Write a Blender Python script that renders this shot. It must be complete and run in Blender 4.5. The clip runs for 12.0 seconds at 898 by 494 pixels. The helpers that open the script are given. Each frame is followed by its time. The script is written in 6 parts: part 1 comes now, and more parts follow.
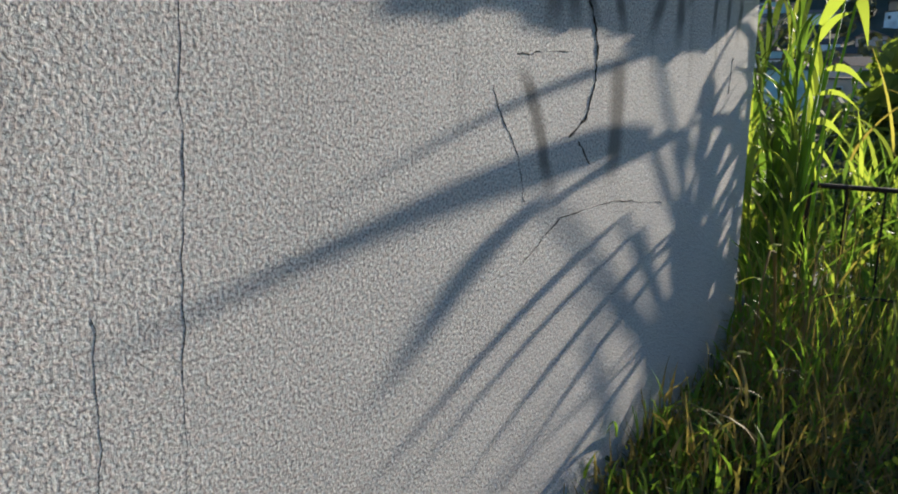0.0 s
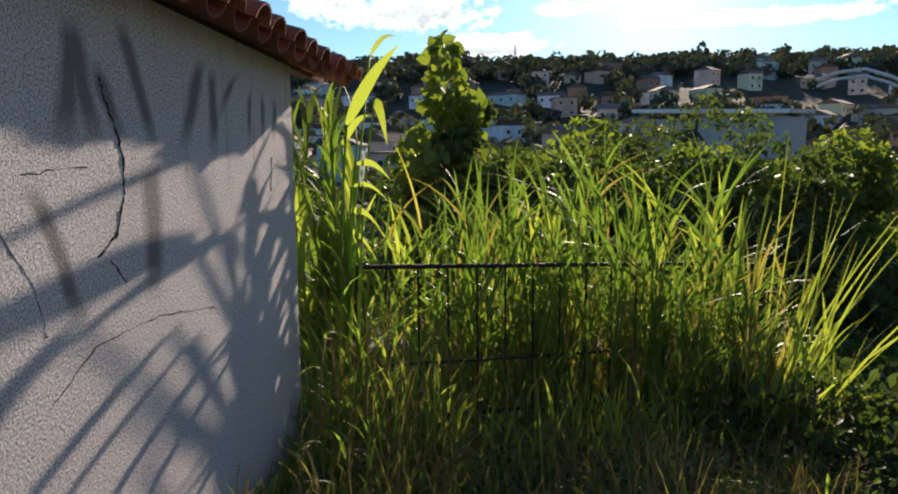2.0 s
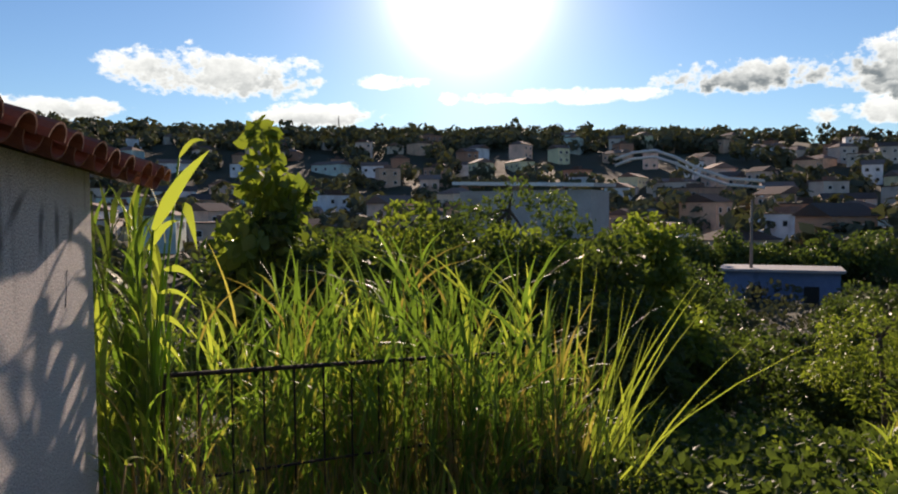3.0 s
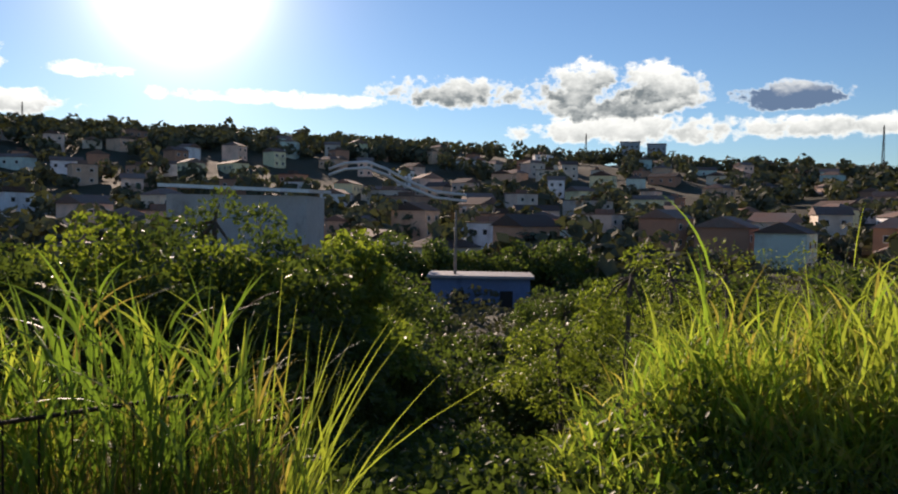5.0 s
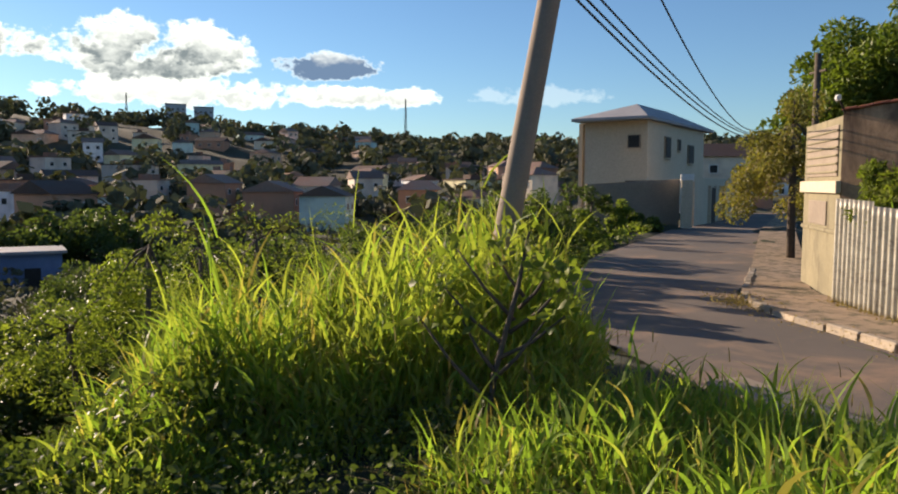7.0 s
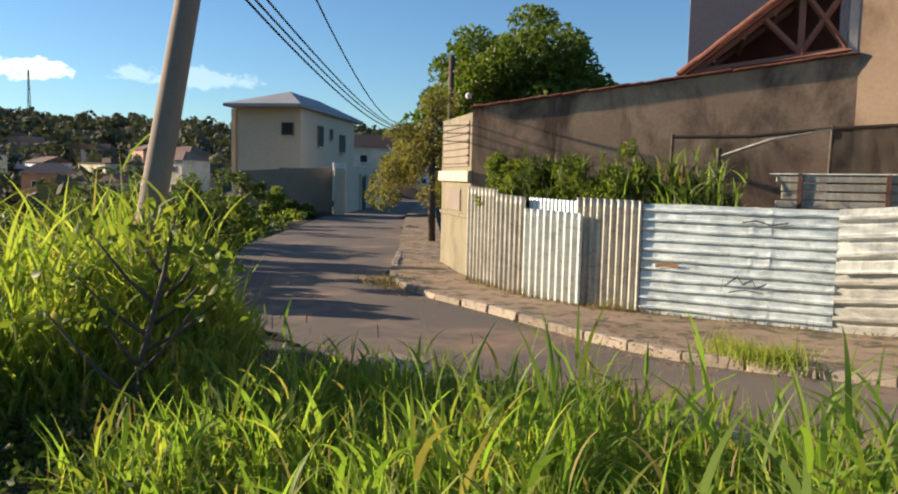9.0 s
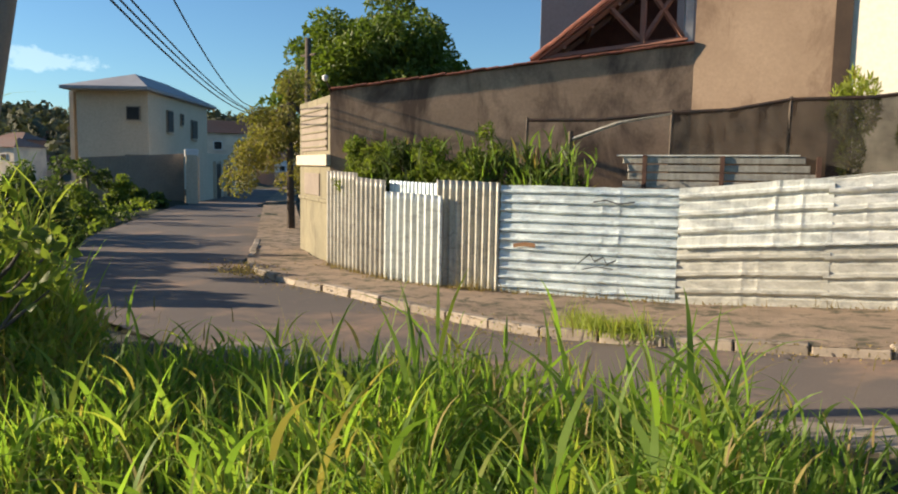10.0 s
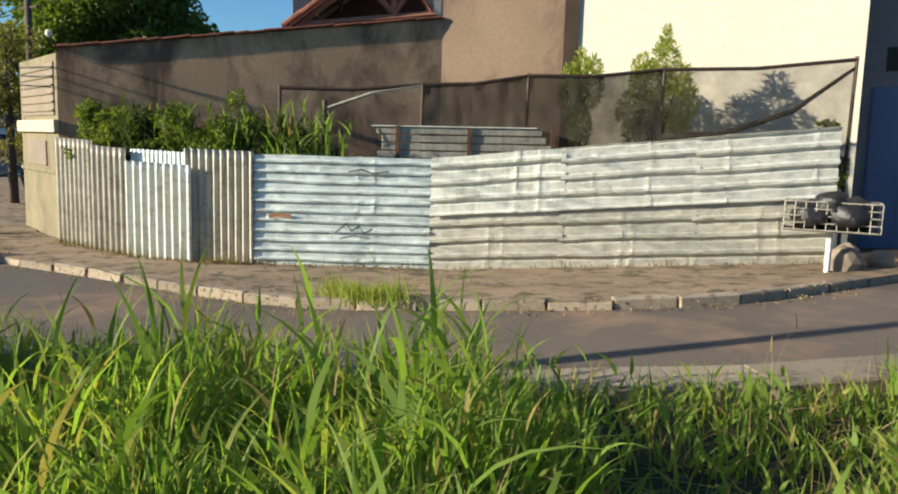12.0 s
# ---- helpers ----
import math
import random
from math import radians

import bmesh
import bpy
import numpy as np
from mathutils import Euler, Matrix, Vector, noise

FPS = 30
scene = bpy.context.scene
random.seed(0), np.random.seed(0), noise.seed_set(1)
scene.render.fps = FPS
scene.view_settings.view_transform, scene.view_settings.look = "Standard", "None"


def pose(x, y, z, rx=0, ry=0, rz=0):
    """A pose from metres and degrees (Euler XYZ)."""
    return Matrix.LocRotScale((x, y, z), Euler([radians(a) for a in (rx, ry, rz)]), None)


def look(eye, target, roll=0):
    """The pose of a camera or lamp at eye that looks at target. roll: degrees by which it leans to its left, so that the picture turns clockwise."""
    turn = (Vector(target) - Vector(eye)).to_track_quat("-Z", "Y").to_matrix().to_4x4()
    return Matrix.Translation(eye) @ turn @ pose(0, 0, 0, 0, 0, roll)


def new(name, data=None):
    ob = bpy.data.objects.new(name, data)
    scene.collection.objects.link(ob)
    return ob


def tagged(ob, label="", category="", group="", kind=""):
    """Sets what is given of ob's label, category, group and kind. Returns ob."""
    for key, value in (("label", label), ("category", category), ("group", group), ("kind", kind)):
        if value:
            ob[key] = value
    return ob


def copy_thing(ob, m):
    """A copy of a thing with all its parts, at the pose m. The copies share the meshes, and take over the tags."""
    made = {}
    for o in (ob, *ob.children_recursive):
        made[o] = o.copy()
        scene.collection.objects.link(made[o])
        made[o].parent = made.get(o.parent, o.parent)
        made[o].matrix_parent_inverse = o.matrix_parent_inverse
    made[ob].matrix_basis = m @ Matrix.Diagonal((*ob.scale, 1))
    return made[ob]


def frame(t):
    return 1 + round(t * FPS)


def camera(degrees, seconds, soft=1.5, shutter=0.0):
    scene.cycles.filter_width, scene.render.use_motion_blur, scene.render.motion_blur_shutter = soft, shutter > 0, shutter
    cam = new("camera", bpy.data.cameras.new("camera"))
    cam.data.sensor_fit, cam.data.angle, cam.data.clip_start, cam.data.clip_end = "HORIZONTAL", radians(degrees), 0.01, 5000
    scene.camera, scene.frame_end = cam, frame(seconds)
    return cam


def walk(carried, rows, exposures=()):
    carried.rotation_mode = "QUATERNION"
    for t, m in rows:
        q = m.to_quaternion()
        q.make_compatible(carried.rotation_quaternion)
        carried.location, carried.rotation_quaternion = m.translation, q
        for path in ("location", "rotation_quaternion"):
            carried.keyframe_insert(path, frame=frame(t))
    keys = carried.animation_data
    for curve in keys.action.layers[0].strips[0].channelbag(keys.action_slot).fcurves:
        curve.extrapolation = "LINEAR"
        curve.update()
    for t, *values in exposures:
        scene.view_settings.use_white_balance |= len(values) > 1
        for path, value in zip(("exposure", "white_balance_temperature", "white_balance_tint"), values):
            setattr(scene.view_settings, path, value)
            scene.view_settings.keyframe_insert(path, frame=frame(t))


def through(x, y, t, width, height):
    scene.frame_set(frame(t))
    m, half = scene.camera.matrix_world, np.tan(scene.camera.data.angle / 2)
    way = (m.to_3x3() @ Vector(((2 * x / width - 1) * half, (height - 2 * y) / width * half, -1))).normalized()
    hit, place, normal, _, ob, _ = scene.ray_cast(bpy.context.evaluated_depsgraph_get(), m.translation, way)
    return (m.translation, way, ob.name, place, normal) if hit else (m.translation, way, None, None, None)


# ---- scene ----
cam = camera(60.5, 12.0, 2.0)
# seconds, x, y, z, then the turn in degrees
ROWS = [
    (0.0, 0.005, 0.001, 2.000, 77.07, 0.13, -0.03),
    (0.5, 0.041, 0.009, 2.001, 77.54, 0.50, -9.90),
    (1.0, 0.072, 0.006, 2.018, 79.60, 0.63, -17.71),
    (1.5, 0.103, 0.023, 2.053, 81.32, 0.27, -24.80),
    (2.0, 0.115, 0.042, 2.124, 82.31, 0.53, -31.43),
    (2.5, 0.133, 0.031, 2.232, 84.40, 0.68, -37.66),
    (3.0, 0.144, -0.034, 2.346, 87.25, 0.44, -44.32),
    (5.0, 0.397, -0.010, 2.556, 87.64, -0.84, -65.17),
    (5.5, 0.432, -0.139, 2.552, 87.15, -0.88, -75.51),
    (6.0, 0.475, -0.237, 2.558, 86.53, -0.69, -85.79),
    (6.5, 0.660, -0.332, 2.563, 85.84, -0.33, -91.84),
    (7.0, 0.752, -0.384, 2.565, 85.34, -0.23, -97.59),
    (7.5, 0.785, -0.405, 2.570, 85.09, -0.71, -106.85),
    (9.5, 0.780, -0.448, 2.482, 84.50, -1.24, -127.64),
    (10.0, 0.815, -0.490, 2.440, 84.08, -1.04, -133.02),
    (10.5, 0.792, -0.484, 2.429, 83.79, -0.68, -134.77),
    (11.0, 0.785, -0.496, 2.413, 83.43, -0.79, -139.54),
    (11.5, 0.781, -0.522, 2.402, 83.00, -1.07, -144.28),
    (12.0, 0.769, -0.546, 2.394, 82.46, -1.64, -150.68),
]
EXPOSURES = [(0.0, 1.10, 6050, 9), (1.5, 1.06, 6300, 16), (3.0, 0.58, 6900, 25), (5.5, 0.56, 6900, 25), (6.5, 0.90, 7100, 22), (7.5, 0.97, 6950, 18), (9.5, 1.10, 6750, 14), (11.0, 1.03, 6500, 9), (12.0, 1.0, 6250, 7)]
walk(cam, [(r[0], pose(*r[1:])) for r in ROWS], EXPOSURES)

# ---------------------------------------------------------------- light
SUN_AZ, SUN_EL = 46.0, 16.5
SUN_DIR = Vector((math.sin(radians(SUN_AZ)) * math.cos(radians(SUN_EL)), math.cos(radians(SUN_AZ)) * math.cos(radians(SUN_EL)), math.sin(radians(SUN_EL))))


class Nodes:
    """Short hand for building node trees."""

    def __init__(self, tree):
        self.t = tree
        tree.nodes.clear()

    def add(self, kind, **sets):
        n = self.t.nodes.new(kind)
        for k, v in sets.items():
            if k == "op":
                n.operation = v
            elif k == "blend":
                n.blend_type = v
            elif k == "dtype":
                n.data_type = v
        return n

    def put(self, sock, v):
        if isinstance(v, bpy.types.NodeSocket):
            self.t.links.new(v, sock)
        elif v is not None:
            sock.default_value = v

    def m(self, op, a, b=None, c=None):
        n = self.add("ShaderNodeMath", op=op)
        for s, v in zip(n.inputs, (a, b, c)):
            self.put(s, v)
        return n.outputs[0]

    def mix(self, f, a, b, blend="MIX"):
        n = self.add("ShaderNodeMix", dtype="RGBA", blend=blend)
        self.put(n.inputs[0], f)
        for s, v in ((n.inputs[6], a), (n.inputs[7], b)):
            self.put(s, (*v, 1.0) if isinstance(v, tuple) and len(v) == 3 else v)
        return n.outputs[2]

    def coord(self, which="Object"):
        return self.add("ShaderNodeTexCoord").outputs[which]

    def world_pos(self):
        return self.add("ShaderNodeNewGeometry").outputs["Position"]

    def scaled(self, vec, sx, sy, sz):
        n = self.add("ShaderNodeMapping")
        self.put(n.inputs["Vector"], vec)
        n.inputs["Scale"].default_value = (sx, sy, sz)
        return n.outputs[0]

    def noise(self, vec, scale, detail=4.0, rough=0.55, dist=0.0):
        n = self.add("ShaderNodeTexNoise")
        self.put(n.inputs["Vector"], vec)
        n.inputs["Scale"].default_value, n.inputs["Detail"].default_value = scale, detail
        n.inputs["Roughness"].default_value, n.inputs["Distortion"].default_value = rough, dist
        return n.outputs[0]

    def ramp(self, f, *stops):
        n = self.add("ShaderNodeMapRange")
        self.put(n.inputs[0], f)
        n.inputs[1].default_value, n.inputs[2].default_value = stops[0], stops[1]
        n.inputs[3].default_value, n.inputs[4].default_value = (stops[2], stops[3]) if len(stops) > 2 else (0.0, 1.0)
        return n.outputs[0]

    def bump(self, h, strength=0.4, dist=0.01):
        n = self.add("ShaderNodeBump")
        self.put(n.inputs["Height"], h)
        n.inputs["Strength"].default_value, n.inputs["Distance"].default_value = strength, dist
        return n.outputs[0]


def make_world():
    w = bpy.data.worlds.new("sky")
    scene.world = w
    w.use_nodes = True
    k = Nodes(w.node_tree)
    sky = k.add("ShaderNodeTexSky")
    sky.sky_type = "NISHITA"
    sky.sun_disc = False
    sky.sun_elevation, sky.sun_rotation = radians(SUN_EL), radians(SUN_AZ)
    sky.air_density, sky.dust_density, sky.ozone_density = 1.0, 0.1, 3.0
    d = k.coord("Generated")
    sep = k.add("ShaderNodeSeparateXYZ")
    k.put(sep.inputs[0], d)
    az = k.m("ARCTAN2", sep.outputs[0], sep.outputs[1])
    el = k.m("ARCSINE", sep.outputs[2])
    deg = 180 / math.pi
    az, el = k.m("MULTIPLY", az, deg), k.m("MULTIPLY", el, deg)
    warp = k.noise(k.scaled(d, 1, 1, 1.5), 17.0, 8.0, 0.62)
    fine = k.noise(k.scaled(d, 1, 1, 1.5), 55.0, 6.0, 0.6)
    puff = k.m("ADD", k.m("MULTIPLY", k.m("SUBTRACT", warp, 0.5), 6.0), k.m("MULTIPLY", k.m("SUBTRACT", fine, 0.5), 2.6))
    cover, shade = None, None
    # azimuth, elevation, half width, half height in degrees, density, darkness
    for a, e, ha, he, dens, dark in CLOUDS:
        da = k.m("DIVIDE", k.m("SUBTRACT", az, a), ha)
        de = k.m("DIVIDE", k.m("SUBTRACT", el, e), he)
        lower = k.m("MULTIPLY", k.m("MINIMUM", de, 0.0), 0.8)
        r2 = k.m("ADD", k.m("MULTIPLY", da, da), k.m("ADD", k.m("MULTIPLY", de, de), k.m("MULTIPLY", lower, lower)))
        body = k.m("ADD", k.m("SUBTRACT", 1.0, r2), k.m("MULTIPLY", puff, 0.75))
        mask = k.m("MULTIPLY", k.ramp(body, 0.02, 0.5), dens)
        mask = k.m("MULTIPLY", mask, k.ramp(r2, 3.2, 2.2))
        low = k.m("ADD", de, k.m("MULTIPLY", k.m("SUBTRACT", warp, 0.5), 3.4))
        belly = k.m("MULTIPLY", k.m("MULTIPLY", k.ramp(low, 1.05, -0.15), k.ramp(fine, 0.3, 0.62, 0.6, 1.0)), k.ramp(body, 0.12, 0.85))
        grey = k.m("MULTIPLY", k.m("MULTIPLY", belly, mask), min(dark, 1.0))
        if dark > 1.5:
            slate = k.m("MULTIPLY", k.m("MULTIPLY", k.ramp(low, 1.7, 0.5), k.ramp(body, 0.0, 0.4)), mask)
        cover = mask if cover is None else k.m("MAXIMUM", cover, mask)
        shade = grey if shade is None else k.m("MAXIMUM", shade, grey)
    cover = k.m("MINIMUM", cover, 1.0)
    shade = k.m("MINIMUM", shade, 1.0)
    white = k.mix(shade, (8.2, 9.3, 8.7), (1.5, 2.0, 2.1))
    white = k.mix(k.m("MINIMUM", slate, 1.0), white, (1.0, 1.75, 2.75))
    blue = k.mix(1.0, sky.outputs[0], (0.56, 0.765, 0.89), "MULTIPLY")
    col = k.mix(cover, blue, white)
    # the bright haze round the sun
    dot = k.add("ShaderNodeVectorMath", op="DOT_PRODUCT")
    k.put(dot.inputs[0], d)
    dot.inputs[1].default_value = SUN_DIR
    near = k.m("MAXIMUM", dot.outputs["Value"], 0.0)
    halo = k.m("ADD", k.m("MULTIPLY", k.m("POWER", near, 520.0), 34.0), k.m("MULTIPLY", k.m("POWER", near, 110.0), 4.6))
    glow = k.mix(1.0, col, k.mix(1.0, (1.0, 0.97, 0.92), halo, "MULTIPLY"), "ADD")
    bg = k.add("ShaderNodeBackground")
    k.put(bg.inputs[0], glow)
    bg.inputs[1].default_value = SKY_STRENGTH
    out = k.add("ShaderNodeOutputWorld")
    k.put(out.inputs[0], bg.outputs[0])


CLOUDS = [
    (27.5, 9.6, 7.5, 1.9, 1.0, 0.6), (35.0, 6.7, 4.5, 1.0, 1.0, 0.6), (18.0, 6.8, 4.0, 1.0, 1.0, 0.5), (40.0, 9.3, 2.6, 0.6, 0.8, 0.1), (52.0, 8.1, 8.5, 0.7, 0.9, 0.1),
    (65.5, 8.9, 5.6, 1.4, 1.0, 1.0), (77.0, 9.2, 7.0, 1.9, 1.0, 1.0), (88.3, 8.3, 4.0, 1.05, 1.0, 1.8), (79.0, 6.3, 9.0, 1.4, 1.0, 0.55),
    (90.5, 6.2, 6.2, 0.9, 1.0, 0.6), (104.0, 6.3, 5.5, 0.9, 0.22, 0.1), (77.5, 8.2, 7.0, 1.6, 1.0, 1.0), (-25.0, 14.0, 14.0, 3.0, 1.0, 0.5), (215.0, 16.0, 18.0, 4.0, 0.9, 0.5), (158.0, 17.5, 6.0, 1.2, 0.35, 0.1),
]
SKY_STRENGTH = 0.086
make_world()
lamp = bpy.data.lights.new("sun", "SUN")
lamp.energy, lamp.angle, lamp.color = 5.0, radians(0.7), (1.0, 0.86, 0.66)
sun = new("sun", lamp)
sun.matrix_world = look(SUN_DIR * 60, (0, 0, 0))


# ---------------------------------------------------------------- materials
def material(name, rough=0.8, metal=0.0, spec=0.4):
    mat = bpy.data.materials.new(name)
    mat.use_nodes = True
    k = Nodes(mat.node_tree)
    b = k.add("ShaderNodeBsdfPrincipled")
    b.inputs["Roughness"].default_value, b.inputs["Metallic"].default_value = rough, metal
    b.inputs["Specular IOR Level"].default_value = spec
    out = k.add("ShaderNodeOutputMaterial")
    k.put(out.inputs[0], b.outputs[0])
    return mat, k, b, out


def mottled(name, base, other, scale=2.0, fine=30.0, rough=0.85, bump=0.3, dist=0.01, metal=0.0, third=None, third_at=(0.55, 0.7), spec=0.35, coord="Object", vary=0.0, run=0.6):
    """A worn surface: two colours mixed by coarse noise, fine grain, a third colour in patches."""
    mat, k, b, out = material(name, rough, metal, spec)
    c = k.coord(coord) if coord != "World" else k.world_pos()
    big, small = k.noise(c, scale, 5.0, 0.6), k.noise(c, fine, 4.0, 0.6)
    col = k.mix(k.ramp(big, 0.35, 0.65), base, other)
    col = k.mix(k.ramp(small, 0.3, 0.75, 0.0, 0.45), col, tuple(v * 0.55 for v in base))
    if third:
        spot = k.noise(k.scaled(c, 1.0, 1.0, run), scale * 1.7, 6.0, 0.65, 0.4)
        col = k.mix(k.ramp(spot, *third_at), col, third)
    if vary:
        r = k.add("ShaderNodeObjectInfo").outputs["Random"]
        hsv = k.add("ShaderNodeHueSaturation")
        k.put(hsv.inputs["Value"], k.ramp(r, 0, 1, 1 - vary, 1 + vary))
        k.put(hsv.inputs["Color"], col)
        col = hsv.outputs[0]
    k.put(b.inputs["Base Color"], col)
    k.put(b.inputs["Normal"], k.bump(k.m("ADD", small, k.m("MULTIPLY", big, 0.5)), bump, dist))
    return mat


def leafy(name, light, dark, through=0.45, rough=0.45, dry=None, scale=0.6):
    """Thin leaves that let light through, varied from leaf to leaf."""
    mat, k, b, out = material(name, rough, 0.0, 0.2)
    g = k.add("ShaderNodeNewGeometry")
    r = g.outputs["Random Per Island"]
    big = k.noise(g.outputs["Position"], scale, 3.0)
    col = k.mix(k.m("MULTIPLY", k.m("ADD", r, k.ramp(big, 0.3, 0.7)), 0.5), dark, light)
    if dry:
        col = k.mix(k.ramp(r, 0.90, 0.94), col, dry)
    k.put(b.inputs["Base Color"], col)
    tr = k.add("ShaderNodeBsdfTranslucent")
    k.put(tr.inputs[0], k.mix(1.0, col, (1.12, 1.25, 0.5), "MULTIPLY"))
    mx = k.add("ShaderNodeMixShader")
    mx.inputs[0].default_value = through
    k.put(mx.inputs[1], b.outputs[0])
    k.put(mx.inputs[2], tr.outputs[0])
    k.put(out.inputs[0], mx.outputs[0])
    return mat


def wall_plaster():
    """Rough-cast grey plaster with dark runs of damp below the eaves and hair cracks."""
    mat, k, b, out = material("rough_cast_plaster", 0.95, 0.0, 0.15)
    c = k.coord()
    grain = k.noise(c, 120.0, 3.0, 0.65)
    lumps = k.noise(c, 62.0, 4.0, 0.7)
    wide = k.noise(c, 1.4, 4.0, 0.6)
    col = k.mix(k.ramp(wide, 0.3, 0.7), (0.50, 0.475, 0.46), (0.60, 0.575, 0.555))
    tint = k.noise(c, 75.0, 2.0, 0.5)
    col = k.mix(k.ramp(tint, 0.35, 0.65), k.mix(1.0, col, (1.08, 0.98, 0.97), "MULTIPLY"), k.mix(1.0, col, (0.94, 1.02, 1.06), "MULTIPLY"))
    col = k.mix(k.ramp(grain, 0.50, 0.61, 0.0, 0.78), col, (0.17, 0.16, 0.16))
    col = k.mix(k.ramp(grain, 0.48, 0.38, 0.0, 0.72), col, (0.84, 0.82, 0.80))
    sep = k.add("ShaderNodeSeparateXYZ")
    k.put(sep.inputs[0], c)
    ux, uz = sep.outputs[0], sep.outputs[2]
    wob = k.m("MULTIPLY", k.m("SUBTRACT", k.noise(k.scaled(c, 3.0, 3.0, 3.0), 1.0, 4.0, 0.6), 0.5), 0.12)
    stain = None
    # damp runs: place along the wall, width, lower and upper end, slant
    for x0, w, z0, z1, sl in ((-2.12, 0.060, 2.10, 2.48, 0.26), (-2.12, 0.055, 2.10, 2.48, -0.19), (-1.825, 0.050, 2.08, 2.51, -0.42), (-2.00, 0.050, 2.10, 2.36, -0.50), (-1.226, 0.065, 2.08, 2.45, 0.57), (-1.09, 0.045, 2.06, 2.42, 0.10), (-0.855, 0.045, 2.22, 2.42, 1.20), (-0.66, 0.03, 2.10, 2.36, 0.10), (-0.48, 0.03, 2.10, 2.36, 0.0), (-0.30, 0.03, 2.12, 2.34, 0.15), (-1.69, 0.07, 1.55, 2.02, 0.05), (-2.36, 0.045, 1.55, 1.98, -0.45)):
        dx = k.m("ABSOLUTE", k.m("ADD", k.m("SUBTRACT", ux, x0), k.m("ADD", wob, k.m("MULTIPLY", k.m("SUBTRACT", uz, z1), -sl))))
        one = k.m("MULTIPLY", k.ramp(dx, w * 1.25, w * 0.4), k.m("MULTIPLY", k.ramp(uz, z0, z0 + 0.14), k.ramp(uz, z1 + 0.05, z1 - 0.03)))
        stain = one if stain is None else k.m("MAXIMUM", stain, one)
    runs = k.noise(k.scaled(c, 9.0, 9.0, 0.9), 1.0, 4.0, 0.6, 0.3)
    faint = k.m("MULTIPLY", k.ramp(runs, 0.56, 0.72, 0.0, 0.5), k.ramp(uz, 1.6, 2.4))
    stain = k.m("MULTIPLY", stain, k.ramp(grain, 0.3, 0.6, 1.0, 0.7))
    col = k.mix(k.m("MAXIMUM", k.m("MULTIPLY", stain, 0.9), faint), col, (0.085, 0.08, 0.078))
    k.put(b.inputs["Base Color"], col)
    k.put(b.inputs["Normal"], k.bump(k.m("ADD", k.m("MULTIPLY", grain, 1.0), k.m("MULTIPLY", lumps, 1.0)), 0.55, 0.006))
    return mat


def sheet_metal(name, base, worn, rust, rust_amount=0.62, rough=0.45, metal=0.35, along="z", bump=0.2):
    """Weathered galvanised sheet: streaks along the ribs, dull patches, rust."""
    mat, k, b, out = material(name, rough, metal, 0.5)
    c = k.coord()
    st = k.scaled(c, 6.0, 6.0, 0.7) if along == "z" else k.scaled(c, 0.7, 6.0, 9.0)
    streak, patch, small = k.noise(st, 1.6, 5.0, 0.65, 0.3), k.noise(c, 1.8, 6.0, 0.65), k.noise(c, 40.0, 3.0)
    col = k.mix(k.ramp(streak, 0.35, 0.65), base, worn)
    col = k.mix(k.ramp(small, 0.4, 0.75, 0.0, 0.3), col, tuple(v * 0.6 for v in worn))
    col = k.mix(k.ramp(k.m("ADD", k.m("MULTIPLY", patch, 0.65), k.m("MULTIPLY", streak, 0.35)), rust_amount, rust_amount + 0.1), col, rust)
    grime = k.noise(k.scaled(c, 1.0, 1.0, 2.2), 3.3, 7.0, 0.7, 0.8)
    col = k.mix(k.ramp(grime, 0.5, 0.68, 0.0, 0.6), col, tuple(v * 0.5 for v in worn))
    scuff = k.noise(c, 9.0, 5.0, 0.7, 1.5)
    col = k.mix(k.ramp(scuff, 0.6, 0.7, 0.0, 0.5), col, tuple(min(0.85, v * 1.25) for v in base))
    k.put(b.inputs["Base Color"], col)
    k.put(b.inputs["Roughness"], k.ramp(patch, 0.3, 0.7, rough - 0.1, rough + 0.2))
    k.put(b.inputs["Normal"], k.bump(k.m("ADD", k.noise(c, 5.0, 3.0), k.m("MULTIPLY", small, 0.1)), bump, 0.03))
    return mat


def netting(name, low, high):
    mat, k, b, out = material(name, 0.9)
    c = k.coord()
    n = k.noise(c, 1.5, 4.0)
    k.put(b.inputs["Base Color"], k.mix(n, (0.012, 0.010, 0.008), (0.035, 0.028, 0.02)))
    tr = k.add("ShaderNodeBsdfTransparent")
    mx = k.add("ShaderNodeMixShader")
    k.put(mx.inputs[0], k.ramp(n, 0.3, 0.7, low, high))
    k.put(mx.inputs[1], tr.outputs[0])
    k.put(mx.inputs[2], b.outputs[0])
    k.put(out.inputs[0], mx.outputs[0])
    return mat


